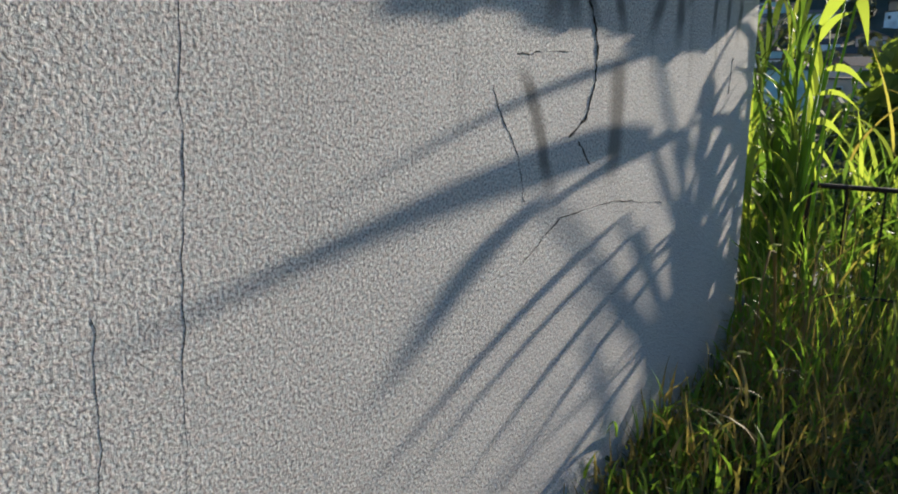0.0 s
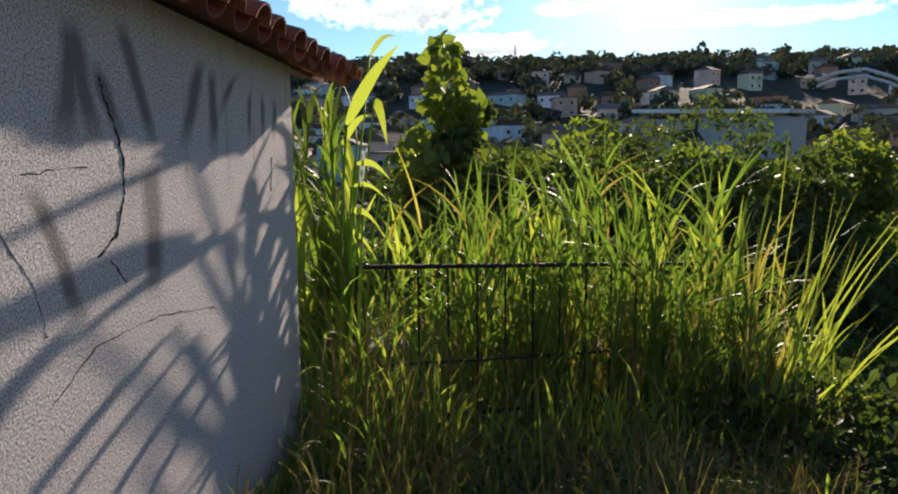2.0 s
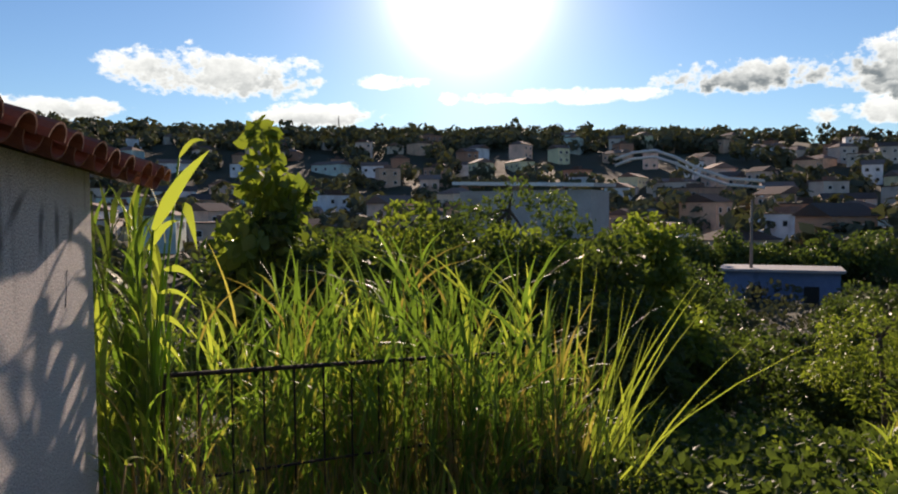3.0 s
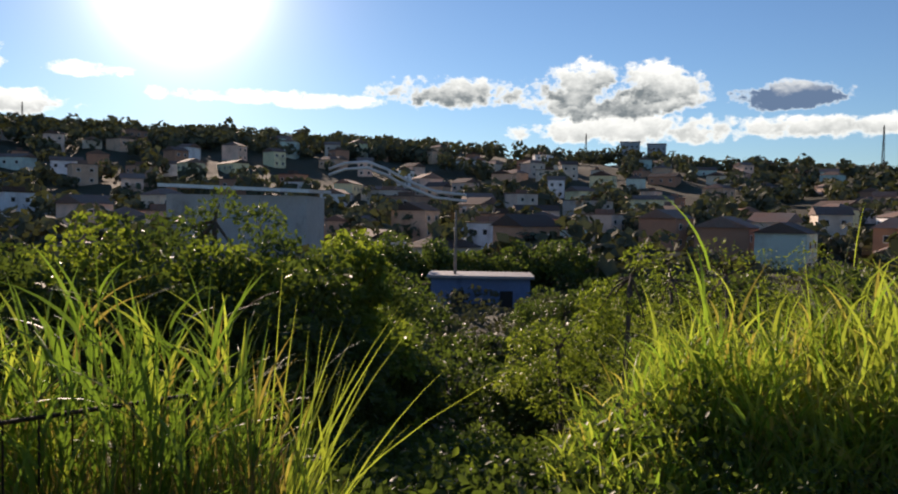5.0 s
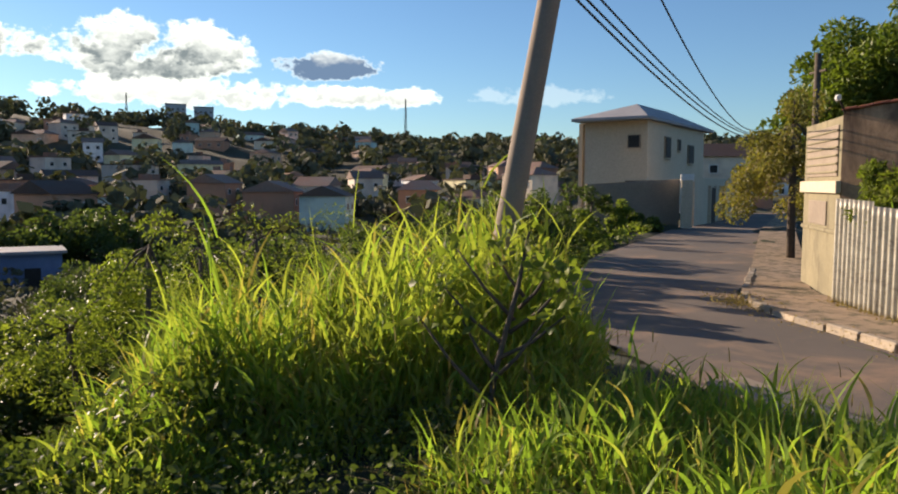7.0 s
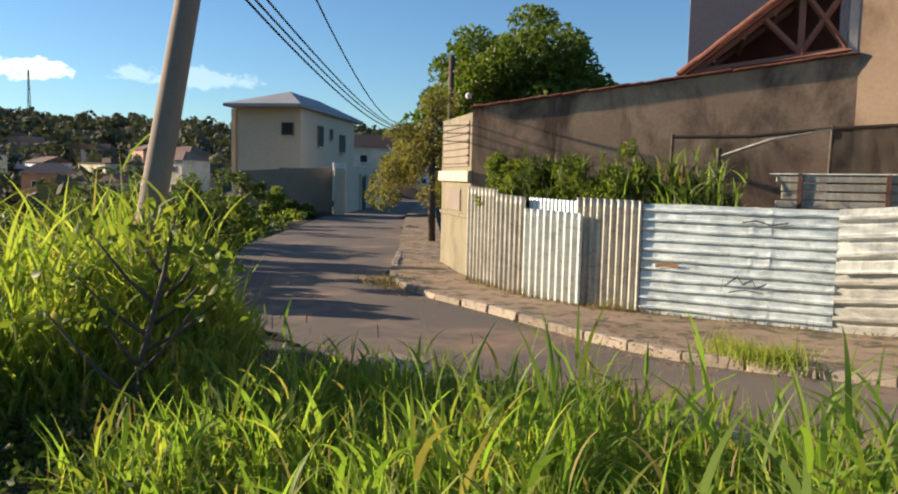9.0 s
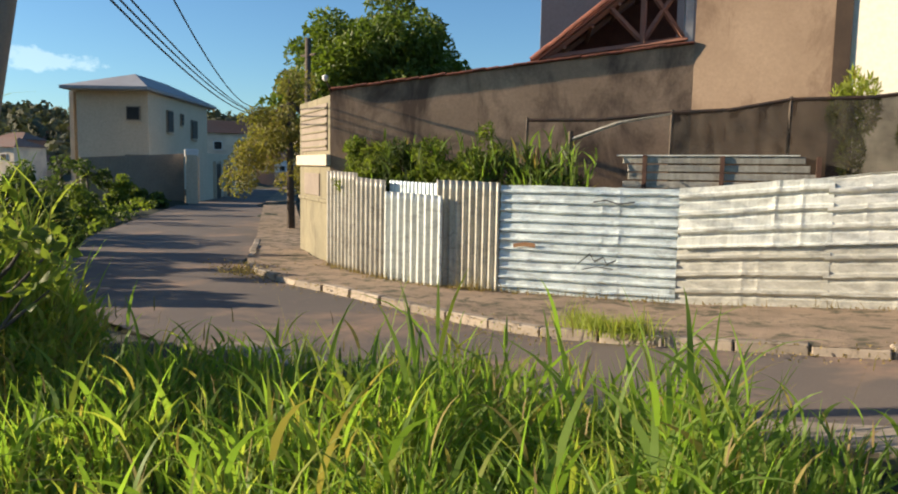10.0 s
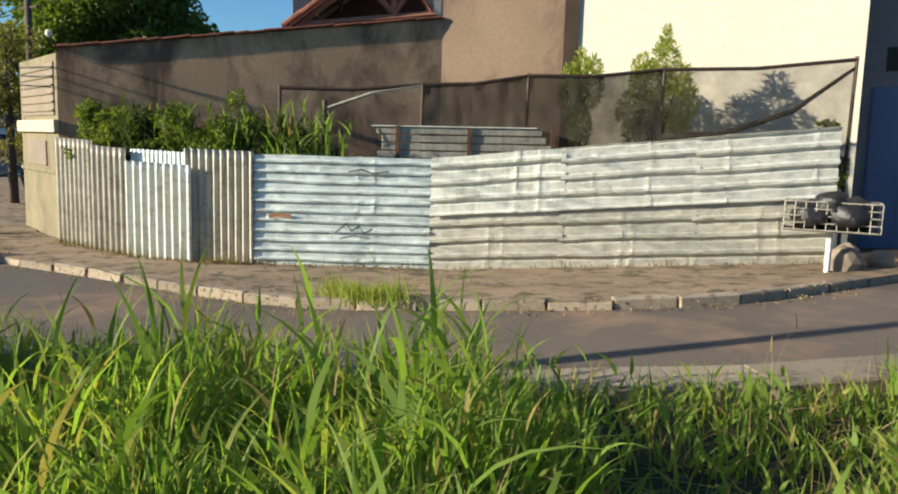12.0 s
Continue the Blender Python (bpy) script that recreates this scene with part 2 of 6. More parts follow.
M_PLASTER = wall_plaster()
M_TILE = mottled("clay_roof_tile", (0.30, 0.10, 0.055), (0.20, 0.075, 0.05), 3.0, 40.0, 0.85, 0.3, 0.006, third=(0.06, 0.05, 0.045), third_at=(0.58, 0.72), vary=0.25)
M_RAFTER = mottled("dark_wood", (0.12, 0.06, 0.04), (0.08, 0.045, 0.03), 4.0, 40.0, 0.8)
M_IRON = mottled("rusty_iron", (0.03, 0.026, 0.024), (0.06, 0.035, 0.024), 8.0, 60.0, 0.7, 0.3, 0.002, 0.3)
M_SOIL = mottled("soil_and_litter", (0.052, 0.046, 0.024), (0.03, 0.04, 0.015), 0.5, 9.0, 0.95, 0.6, 0.03, third=(0.03, 0.045, 0.012), coord="World")
M_ASPHALT = mottled("asphalt", (0.125, 0.104, 0.088), (0.165, 0.132, 0.106), 0.35, 60.0, 0.9, 0.35, 0.004, third=(0.27, 0.18, 0.12), third_at=(0.50, 0.68), coord="World")
M_PAVE = mottled("pavement_dirt", (0.37, 0.265, 0.175), (0.24, 0.175, 0.115), 1.6, 14.0, 0.95, 0.8, 0.02, third=(0.10, 0.085, 0.05), third_at=(0.50, 0.62), coord="World")
M_KERB = mottled("kerb_concrete", (0.38, 0.31, 0.23), (0.30, 0.25, 0.19), 2.5, 30.0, 0.9, 0.4, 0.006, third=(0.14, 0.11, 0.08), third_at=(0.55, 0.68), vary=0.25)
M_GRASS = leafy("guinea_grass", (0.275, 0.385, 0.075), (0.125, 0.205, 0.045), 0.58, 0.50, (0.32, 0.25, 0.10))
# yellower grass: sunlit look put into the colour, also plain yellowing blades
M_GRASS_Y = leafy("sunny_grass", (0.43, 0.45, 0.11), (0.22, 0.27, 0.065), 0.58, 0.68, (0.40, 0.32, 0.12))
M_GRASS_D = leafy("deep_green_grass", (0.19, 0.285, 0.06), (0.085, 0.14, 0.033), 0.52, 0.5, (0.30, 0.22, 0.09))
M_DRY = leafy("dry_grass", (0.36, 0.27, 0.13), (0.20, 0.14, 0.06), 0.35, 0.6)
M_LEAF = leafy("shrub_leaves", (0.11, 0.145, 0.045), (0.05, 0.073, 0.026), 0.42, 0.5)
M_LEAF_L = leafy("light_leaves", (0.24, 0.27, 0.055), (0.11, 0.155, 0.036), 0.5, 0.5)
M_MANGO = leafy("mango_leaves", (0.19, 0.235, 0.045), (0.06, 0.10, 0.022), 0.36, 0.42)
M_OCHRE = leafy("ochre_leaves", (0.29, 0.22, 0.075), (0.14, 0.15, 0.045), 0.45, 0.5)
M_FARLEAF = leafy("far_leaves", (0.12, 0.12, 0.075), (0.08, 0.083, 0.055), 0.15, 0.85)
M_BARK = mottled("bark", (0.13, 0.10, 0.075), (0.08, 0.065, 0.05), 6.0, 40.0, 0.9, 0.6, 0.01)
M_POLE = mottled("concrete_pole", (0.30, 0.24, 0.19), (0.24, 0.20, 0.165), 2.0, 50.0, 0.9, 0.3, 0.004)
M_WIRE = mottled("cable", (0.012, 0.012, 0.014), (0.02, 0.02, 0.022), 5.0, 50.0, 0.6)
M_DARKWALL = mottled("stained_render", (0.44, 0.285, 0.175), (0.58, 0.385, 0.24), 0.55, 18.0, 0.95, 0.4, 0.01, third=(0.14, 0.09, 0.06), third_at=(0.44, 0.62), run=0.55, coord="World")
M_BROWN = mottled("brown_render", (0.45, 0.32, 0.215), (0.36, 0.25, 0.165), 0.6, 16.0, 0.95, 0.4, 0.01, third=(0.20, 0.13, 0.085), third_at=(0.50, 0.64), run=0.5, coord="World")
M_CREAM = mottled("cream_paint", (0.80, 0.74, 0.60), (0.76, 0.70, 0.57), 0.5, 12.0, 0.9, 0.15, 0.006, coord="World")
# grey-lilac that carries the shade of these walls in its colour
M_LILAC = mottled("shade_grey_paint", (0.27, 0.235, 0.235), (0.23, 0.205, 0.21), 0.6, 14.0, 0.9, 0.2, 0.006, coord="World")
M_BLUE = mottled("blue_door_paint", (0.15, 0.185, 0.32), (0.13, 0.16, 0.28), 0.8, 20.0, 0.5, 0.1, 0.004)
M_PILLAR = mottled("yellowed_render", (0.27, 0.235, 0.145), (0.20, 0.175, 0.11), 1.2, 20.0, 0.9, 0.3, 0.006, third=(0.12, 0.10, 0.065), run=0.3)
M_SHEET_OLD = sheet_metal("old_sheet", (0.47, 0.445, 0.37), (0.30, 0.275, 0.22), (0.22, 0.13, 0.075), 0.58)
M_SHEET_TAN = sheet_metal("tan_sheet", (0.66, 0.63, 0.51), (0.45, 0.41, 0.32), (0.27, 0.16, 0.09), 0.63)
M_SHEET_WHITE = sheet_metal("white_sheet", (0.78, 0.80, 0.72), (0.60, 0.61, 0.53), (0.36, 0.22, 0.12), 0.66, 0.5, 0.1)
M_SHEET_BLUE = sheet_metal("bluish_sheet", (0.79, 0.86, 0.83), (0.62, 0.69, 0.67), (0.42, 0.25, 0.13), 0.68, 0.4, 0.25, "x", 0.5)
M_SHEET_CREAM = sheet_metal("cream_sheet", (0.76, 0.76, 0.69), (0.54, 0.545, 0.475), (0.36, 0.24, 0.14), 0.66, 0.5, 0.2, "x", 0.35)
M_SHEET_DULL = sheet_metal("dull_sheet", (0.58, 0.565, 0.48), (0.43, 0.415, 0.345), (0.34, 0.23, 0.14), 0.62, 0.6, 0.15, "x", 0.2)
M_NET = netting("shade_net", 0.80, 0.95)
M_NET_THIN = netting("worn_shade_net", 0.32, 0.66)
M_DARK = mottled("dark_opening", (0.02, 0.018, 0.016), (0.03, 0.027, 0.024), 3.0, 20.0, 0.6)
M_BLACKBAG = mottled("black_plastic", (0.012, 0.012, 0.013), (0.02, 0.02, 0.02), 8.0, 30.0, 0.35, 0.6, 0.02, spec=0.5)
M_HOUSE = mottled("house_render", (0.62, 0.52, 0.38), (0.56, 0.47, 0.35), 0.5, 8.0, 0.9, 0.2, 0.01, coord="World")
M_GREYROOF = mottled("grey_roof", (0.36, 0.36, 0.37), (0.28, 0.28, 0.29), 0.8, 8.0, 0.8, 0.2, 0.01, coord="World")
M_GARDENWALL = mottled("grey_block_wall", (0.25, 0.205, 0.16), (0.31, 0.255, 0.20), 0.7, 12.0, 0.95, 0.3, 0.01, coord="World")
M_WHITE = mottled("white_paint", (0.78, 0.76, 0.72), (0.70, 0.68, 0.64), 1.0, 15.0, 0.85, 0.1, 0.004)


def paint(name, rgb):
    return mottled(name, rgb, tuple(v * 0.8 for v in rgb), 0.25, 3.0, 0.9, 0.1, 0.01, third=tuple(v * 0.5 for v in rgb), third_at=(0.6, 0.75), coord="World")


# ---------------------------------------------------------------- mesh tools
def mesh_object(name, verts, faces, mat, parent=None, smooth=False):
    me = bpy.data.meshes.new(name)
    me.from_pydata([tuple(v) for v in verts], [], faces)
    me.materials.append(mat)
    if smooth:
        me.shade_smooth()
    ob = new(name, me)
    if parent:
        ob.parent = parent
    return ob


def array_mesh(name, verts, quads, mat, parent=None, smooth=True):
    """A mesh of four-cornered faces from two numpy arrays."""
    me = bpy.data.meshes.new(name)
    verts, quads = np.asarray(verts, np.float32), np.asarray(quads, np.int32)
    me.vertices.add(len(verts))
    me.vertices.foreach_set("co", verts.ravel())
    me.loops.add(quads.size)
    me.loops.foreach_set("vertex_index", quads.ravel())
    me.polygons.add(len(quads))
    me.polygons.foreach_set("loop_start", np.arange(0, quads.size, 4, dtype=np.int32))
    me.polygons.foreach_set("use_smooth", np.full(len(quads), smooth))
    me.update(calc_edges=True)
    me.materials.append(mat)
    ob = new(name, me)
    if parent:
        ob.parent = parent
    return ob


def part(name, bm, mat, parent=None, label="", smooth=False):
    me = bpy.data.meshes.new(name)
    bm.normal_update()
    bm.to_mesh(me)
    bm.free()
    me.materials.append(mat)
    if smooth:
        me.shade_smooth()
    ob = new(name, me)
    if parent:
        ob.parent = parent
    if label:
        tagged(ob, label)
    return ob


def box(bm, x0, y0, z0, x1, y1, z1, bevel=0.0, m=None):
    r = bmesh.ops.create_cube(bm, size=1.0)
    vs = r["verts"]
    for v in vs:
        v.co = Vector((x0 + (v.co.x + 0.5) * (x1 - x0), y0 + (v.co.y + 0.5) * (y1 - y0), z0 + (v.co.z + 0.5) * (z1 - z0)))
    if bevel:
        es = list({e for v in vs for e in v.link_edges})
        vs = [v for f in bmesh.ops.bevel(bm, geom=es, offset=bevel, segments=1, affect="EDGES")["faces"] for v in f.verts] + [v for v in vs if v.is_valid]
        vs = list(set(vs))
        seen, grow = set(vs), list(vs)
        while grow:
            v = grow.pop()
            for e in v.link_edges:
                o = e.other_vert(v)
                if o not in seen:
                    seen.add(o)
                    grow.append(o)
        vs = list(seen)
    if m is not None:
        for v in vs:
            v.co = m @ v.co
    return vs


def box_part(name, x0, y0, z0, x1, y1, z1, mat, parent=None, bevel=0.0, m=None, label=""):
    bm = bmesh.new()
    box(bm, x0, y0, z0, x1, y1, z1, bevel, m)
    return part(name, bm, mat, parent, label)


def tube(bm, pts, radii, sides=8):
    """A tapering tube through the points."""
    pts = [Vector(p) for p in pts]
    rings = []
    for i, p in enumerate(pts):
        d = (pts[min(i + 1, len(pts) - 1)] - pts[max(i - 1, 0)]).normalized()
        a = d.cross(Vector((0.31, 0.11, 0.94)))
        if a.length < 0.05:
            a = d.cross(Vector((1, 0, 0)))
        a.normalize()
        b = d.cross(a)
        r = radii[i] if isinstance(radii, (list, tuple)) else radii
        rings.append([bm.verts.new(p + (a * math.cos(t) + b * math.sin(t)) * r) for t in [2 * math.pi * s / sides for s in range(sides)]])
    for p, q in zip(rings, rings[1:]):
        for s in range(sides):
            bm.faces.new((p[s], p[(s + 1) % sides], q[(s + 1) % sides], q[s]))
    bm.faces.new(rings[0][::-1])
    bm.faces.new(rings[-1])


def empty(name, at=(0, 0, 0), turn=0.0):
    ob = new(name)
    ob.matrix_world = pose(*at, 0, 0, turn)
    return ob


RNG = np.random.default_rng(7)


def ribbons(base, height, lean_az, lean, width, segs=4, droop=1.0, twist=None, curve=1.8):
    """Grass blades: tapered strips that rise from the bases and bend over."""
    n = len(base)
    t = np.linspace(0, 1, segs + 1)[None, :]
    height, lean, width = (np.broadcast_to(np.asarray(v, float), (n,))[:, None] for v in (height, lean, width))
    out = lean * height * (t ** curve)
    up = height * (t - droop * np.clip(lean, 0, 2) * 0.45 * t ** 2.4)
    ca, sa = np.cos(lean_az)[:, None], np.sin(lean_az)[:, None]
    mid = np.stack([base[:, 0:1] + out * ca, base[:, 1:2] + out * sa, base[:, 2:3] + up], -1)
    tw = (lean_az + np.pi / 2 if twist is None else twist)[:, None]
    w = width * np.clip(1.0 - t ** 1.6, 0.04, 1) * np.clip(0.55 + 2.2 * t, 0, 1) * 0.5
    side = np.stack([np.cos(tw) * w, np.sin(tw) * w, 0.15 * w], -1)
    v = np.stack([mid - side, mid + side], 2).reshape(-1, 3)
    k = np.arange(n)[:, None] * (2 * (segs + 1)) + np.arange(segs)[None, :] * 2
    q = np.stack([k, k + 1, k + 3, k + 2], -1).reshape(-1, 4)
    return v, q


def joined(chunks):
    vs, qs, o = [], [], 0
    for v, q in chunks:
        vs.append(v)
        qs.append(q + o)
        o += len(v)
    return np.concatenate(vs), np.concatenate(qs)


def leaves(centres, size, out=None, aspect=0.45, droop=0.3):
    """Leaves as two folded quads each, at the centres, turned at random."""
    n = len(centres)
    size = np.broadcast_to(np.asarray(size, float), (n,))
    d = RNG.normal(size=(n, 3))
    if out is not None:
        d = d * 0.7 + out
    d[:, 2] -= droop
    d /= np.linalg.norm(d, axis=1, keepdims=True) + 1e-9
    a = np.cross(d, RNG.normal(size=(n, 3)))
    a /= np.linalg.norm(a, axis=1, keepdims=True) + 1e-9
    nrm = np.cross(d, a)
    s = size[:, None]
    root, tip, mid = centres - d * s * 0.5, centres + d * s * 0.5, centres
    l, r = mid + a * s * aspect * 0.5 + nrm * s * 0.10, mid - a * s * aspect * 0.5 + nrm * s * 0.10
    l2, r2 = mid + d * s * 0.24 + a * s * aspect * 0.40 + nrm * s * 0.08, mid + d * s * 0.24 - a * s * aspect * 0.40 + nrm * s * 0.08
    v = np.stack([root, l, l2, tip, r2, r], 1).reshape(-1, 3)
    k = np.arange(n) * 6
    q = np.concatenate([np.stack([k, k + 1, k + 2, k + 3], -1), np.stack([k, k + 3, k + 4, k + 5], -1)])
    return v, q


def smooth01(a, b, x):
    t = np.clip((np.asarray(x, float) - a) / (b - a), 0, 1)
    return t * t * (3 - 2 * t)


# ---------------------------------------------------------------- the lie of the land
def road_z(x):
    return 0.25 + 0.065 * np.clip(7.0 - np.asarray(x, float), 0, 12)


KERB = [(-9.0, -24.0), (-3.0, -17.5), (-0.3, -14.0), (0.91, -12.2), (2.1, -10.4), (3.33, -9.5), (4.55, -9.0), (6.85, -8.2), (8.39, -7.9), (10.6, -7.95), (13.3, -7.9), (14.9, -8.1), (16.4, -8.9), (20.5, -11.4), (37.0, -21.0), (62.0, -37.0)]
VERGE = [(-13.0, -20.0), (-6.5, -13.5), (-3.0, -10.2), (-0.8, -8.15), (1.18, -6.55), (3.3, -5.4), (6.05, -4.95), (9.5, -4.3), (13.0, -4.1), (17.0, -5.0), (24.1, -8.0), (35.0, -14.7), (60.0, -30.0)]


def crest(az):
    """Elevation of the far ridge, in degrees, by azimuth."""
    return np.interp(az, [-180, -60, 0, 30, 52, 62, 78, 93, 106, 125, 180], [2.2, 3.2, 4.85, 4.85, 4.8, 4.4, 3.65, 2.6, 2.4, 2.3, 2.2])


def land_z(x, y):
    x, y = np.asarray(x, float), np.asarray(y, float)
    dx, dy = x - 0.5, y + 0.2
    r, az = np.hypot(dx, dy), np.degrees(np.arctan2(dx, dy))
    town = road_z(x)
    slope = np.interp(r, [0, 1.2, 2.6, 4.5, 7, 12, 25, 60, 85], [0.72, 0.6, 0.22, 0.08, -0.25, -1.2, -3.6, -4.6, -3.2])
    w = smooth01(93, 112, az) + smooth01(-25, -60, az)
    z = slope * (1 - w) + town * w
    mound = np.exp(-(((x - 8.2) / 3.0) ** 2 + ((y + 1.2) / 2.0) ** 2))
    z = z + 0.75 * mound * (1 - smooth01(-3.4, -4.6, y))
    far = 2.5 + 380 * np.tan(np.radians(crest(az)))
    up = smooth01(80, 380, r) ** 1.1
    z = z * (1 - up) + far * up - 40 * smooth01(420, 900, r)
    return z


def strip(name, left, right, zfun, mat, lift, rows=10):
    """A road-like strip between two lines of the plan, cut finely."""
    def even(line, n=90):
        p = np.array(line, float)
        s = np.r_[0, np.cumsum(np.hypot(*np.diff(p, axis=0).T))]
        q = np.linspace(0, s[-1], n)
        return np.stack([np.interp(q, s, p[:, 0]), np.interp(q, s, p[:, 1])], -1)
    a, b = even(left), even(right)
    v = []
    for i in range(len(a)):
        for j in range(rows + 1):
            p = a[i] + (b[i] - a[i]) * j / rows
            v.append((p[0], p[1], float(zfun(p[0])) + lift))
    q = [[i * (rows + 1) + j, i * (rows + 1) + j + 1, (i + 1) * (rows + 1) + j + 1, (i + 1) * (rows + 1) + j] for i in range(len(a) - 1) for j in range(rows)]
    ob = array_mesh(name, v, q, mat)
    ob.data.flip_normals() if ob.data.polygons[0].normal.z < 0 else None
    return ob


def inside(poly, x, y):
    """Which points lie in the polygon."""
    p = np.array(poly, float)
    hit = np.zeros(np.shape(x), bool)
    for (x0, y0), (x1, y1) in zip(p, np.roll(p, -1, axis=0)):
        if y0 == y1:
            continue
        c = ((y0 > y) != (y1 > y)) & (x < (x1 - x0) * (y - y0) / (y1 - y0) + x0)
        hit ^= c
    return hit


ROAD_POLY = KERB + VERGE[::-1]
PAVE_POLY = KERB[:12] + [(14.6, -9.9), (9.6, -10.3), (7.1, -11.7), (1.4, -14.6), (-3.0, -20.0), (-9.0, -27.0)]


def ground():
    rs = np.concatenate([np.linspace(0.0, 12, 49), np.geomspace(12.5, 420, 80), [500, 700, 1100, 2000, 4000]])
    n = 300
    th = np.linspace(0, 2 * np.pi, n, endpoint=False)
    R, T = np.meshgrid(rs, th, indexing="ij")
    x, y = 0.5 + R * np.sin(T), -0.2 + R * np.cos(T)
    z = land_z(x, y)
    bump = np.array([noise.fractal(Vector((a * 0.6, b * 0.6, 0)), 0.9, 2.0, 3) for a, b in zip(x.ravel(), y.ravel())]).reshape(x.shape)
    z = z + bump * np.interp(R, [0, 20, 100, 400], [0.05, 0.15, 0.8, 2.5])
    sunk = inside(ROAD_POLY, x, y) | inside(PAVE_POLY, x, y)
    z = np.where(sunk, np.minimum(z, road_z(x) - 0.12), z)
    v = np.stack([x, y, z], -1).reshape(-1, 3)
    i, j = np.meshgrid(np.arange(len(rs) - 1), np.arange(n), indexing="ij")
    k = lambda a, b: a * n + (b % n)
    q = np.stack([k(i, j), k(i + 1, j), k(i + 1, j + 1), k(i, j + 1)], -1).reshape(-1, 4)[:, ::-1]
    return tagged(array_mesh("ground", v, q, M_SOIL), "dark soil and weeds falling away into a valley", "ground", kind="structure")


ground()
tagged(strip("road", VERGE, KERB, road_z, M_ASPHALT, 0.0), "worn grey asphalt street curving past the fence", "road", kind="structure")
BACK = [(-9.0, -29.0), (-4.0, -21.5), (1.2, -15.2), (7.0, -12.0), (9.5, -10.5), (14.8, -10.0), (15.6, -10.0), (17.5, -11.2), (20.8, -13.2), (36.5, -22.6), (62, -39)]
tagged(strip("pavement", KERB, BACK, road_z, M_PAVE, 0.11, 6), "dusty earth pavement strewn with dry leaves", "pavement", kind="structure")


# ---------------------------------------------------------------- kerb stones
def along(line, step):
    """Points and headings at even steps along a line of the plan."""
    p = np.array(line, float)
    s = np.r_[0, np.cumsum(np.hypot(*np.diff(p, axis=0).T))]
    q = np.arange(0, s[-1], step)
    x, y = np.interp(q, s, p[:, 0]), np.interp(q, s, p[:, 1])
    x2, y2 = np.interp(q + step, s, p[:, 0]), np.interp(q + step, s, p[:, 1])
    return [(a, b, math.degrees(math.atan2(d - b, c - a)), math.hypot(c - a, d - b)) for a, b, c, d in zip(x, y, x2, y2)]


def kerb(name, line, label, top, width, step=0.8, uneven=1.0, lap=1.0):
    owner = tagged(empty(name), label, "kerb", kind="structure")
    bm = bmesh.new()
    box(bm, 0, -width, -0.25, step - 0.02, 0, 0, 0.018)
    shared = bpy.data.meshes.new("kerb_stone")
    bm.to_mesh(shared)
    bm.free()
    shared.materials.append(M_KERB)
    r = random.Random(3)
    for x, y, h, l in along(line, step)[:-1]:
        ob = new("kerb_stone", shared)
        ob.parent = owner
        ob.matrix_world = pose(x, y, float(road_z(x)) + top + uneven * r.uniform(-0.03, 0.012), uneven * r.uniform(-3, 3), -math.degrees(math.atan2(float(road_z(x + l * math.cos(radians(h)))) - float(road_z(x)), l)), h + uneven * r.uniform(-2, 2)) @ Matrix.Diagonal((l / step * lap, 1, 1, 1))


kerb("kerb_far", KERB[1:14], "broken concrete kerb stones along the pavement", 0.13, 0.16)
kerb("kerb_near", VERGE[2:8], "low concrete kerb edging the weedy verge", 0.11, 0.55, 0.8, 0.1, 1.12)

# ---------------------------------------------------------------- house on the slope: wall and tiled eaves
W_DIR = Vector((0.61, 0.792, 0)).normalized()
W_OUT = Vector((W_DIR.y, -W_DIR.x, 0))
W_END = Vector((1.69, 4.36, 0))
W_ANGLE = math.degrees(math.atan2(W_DIR.y, W_DIR.x))


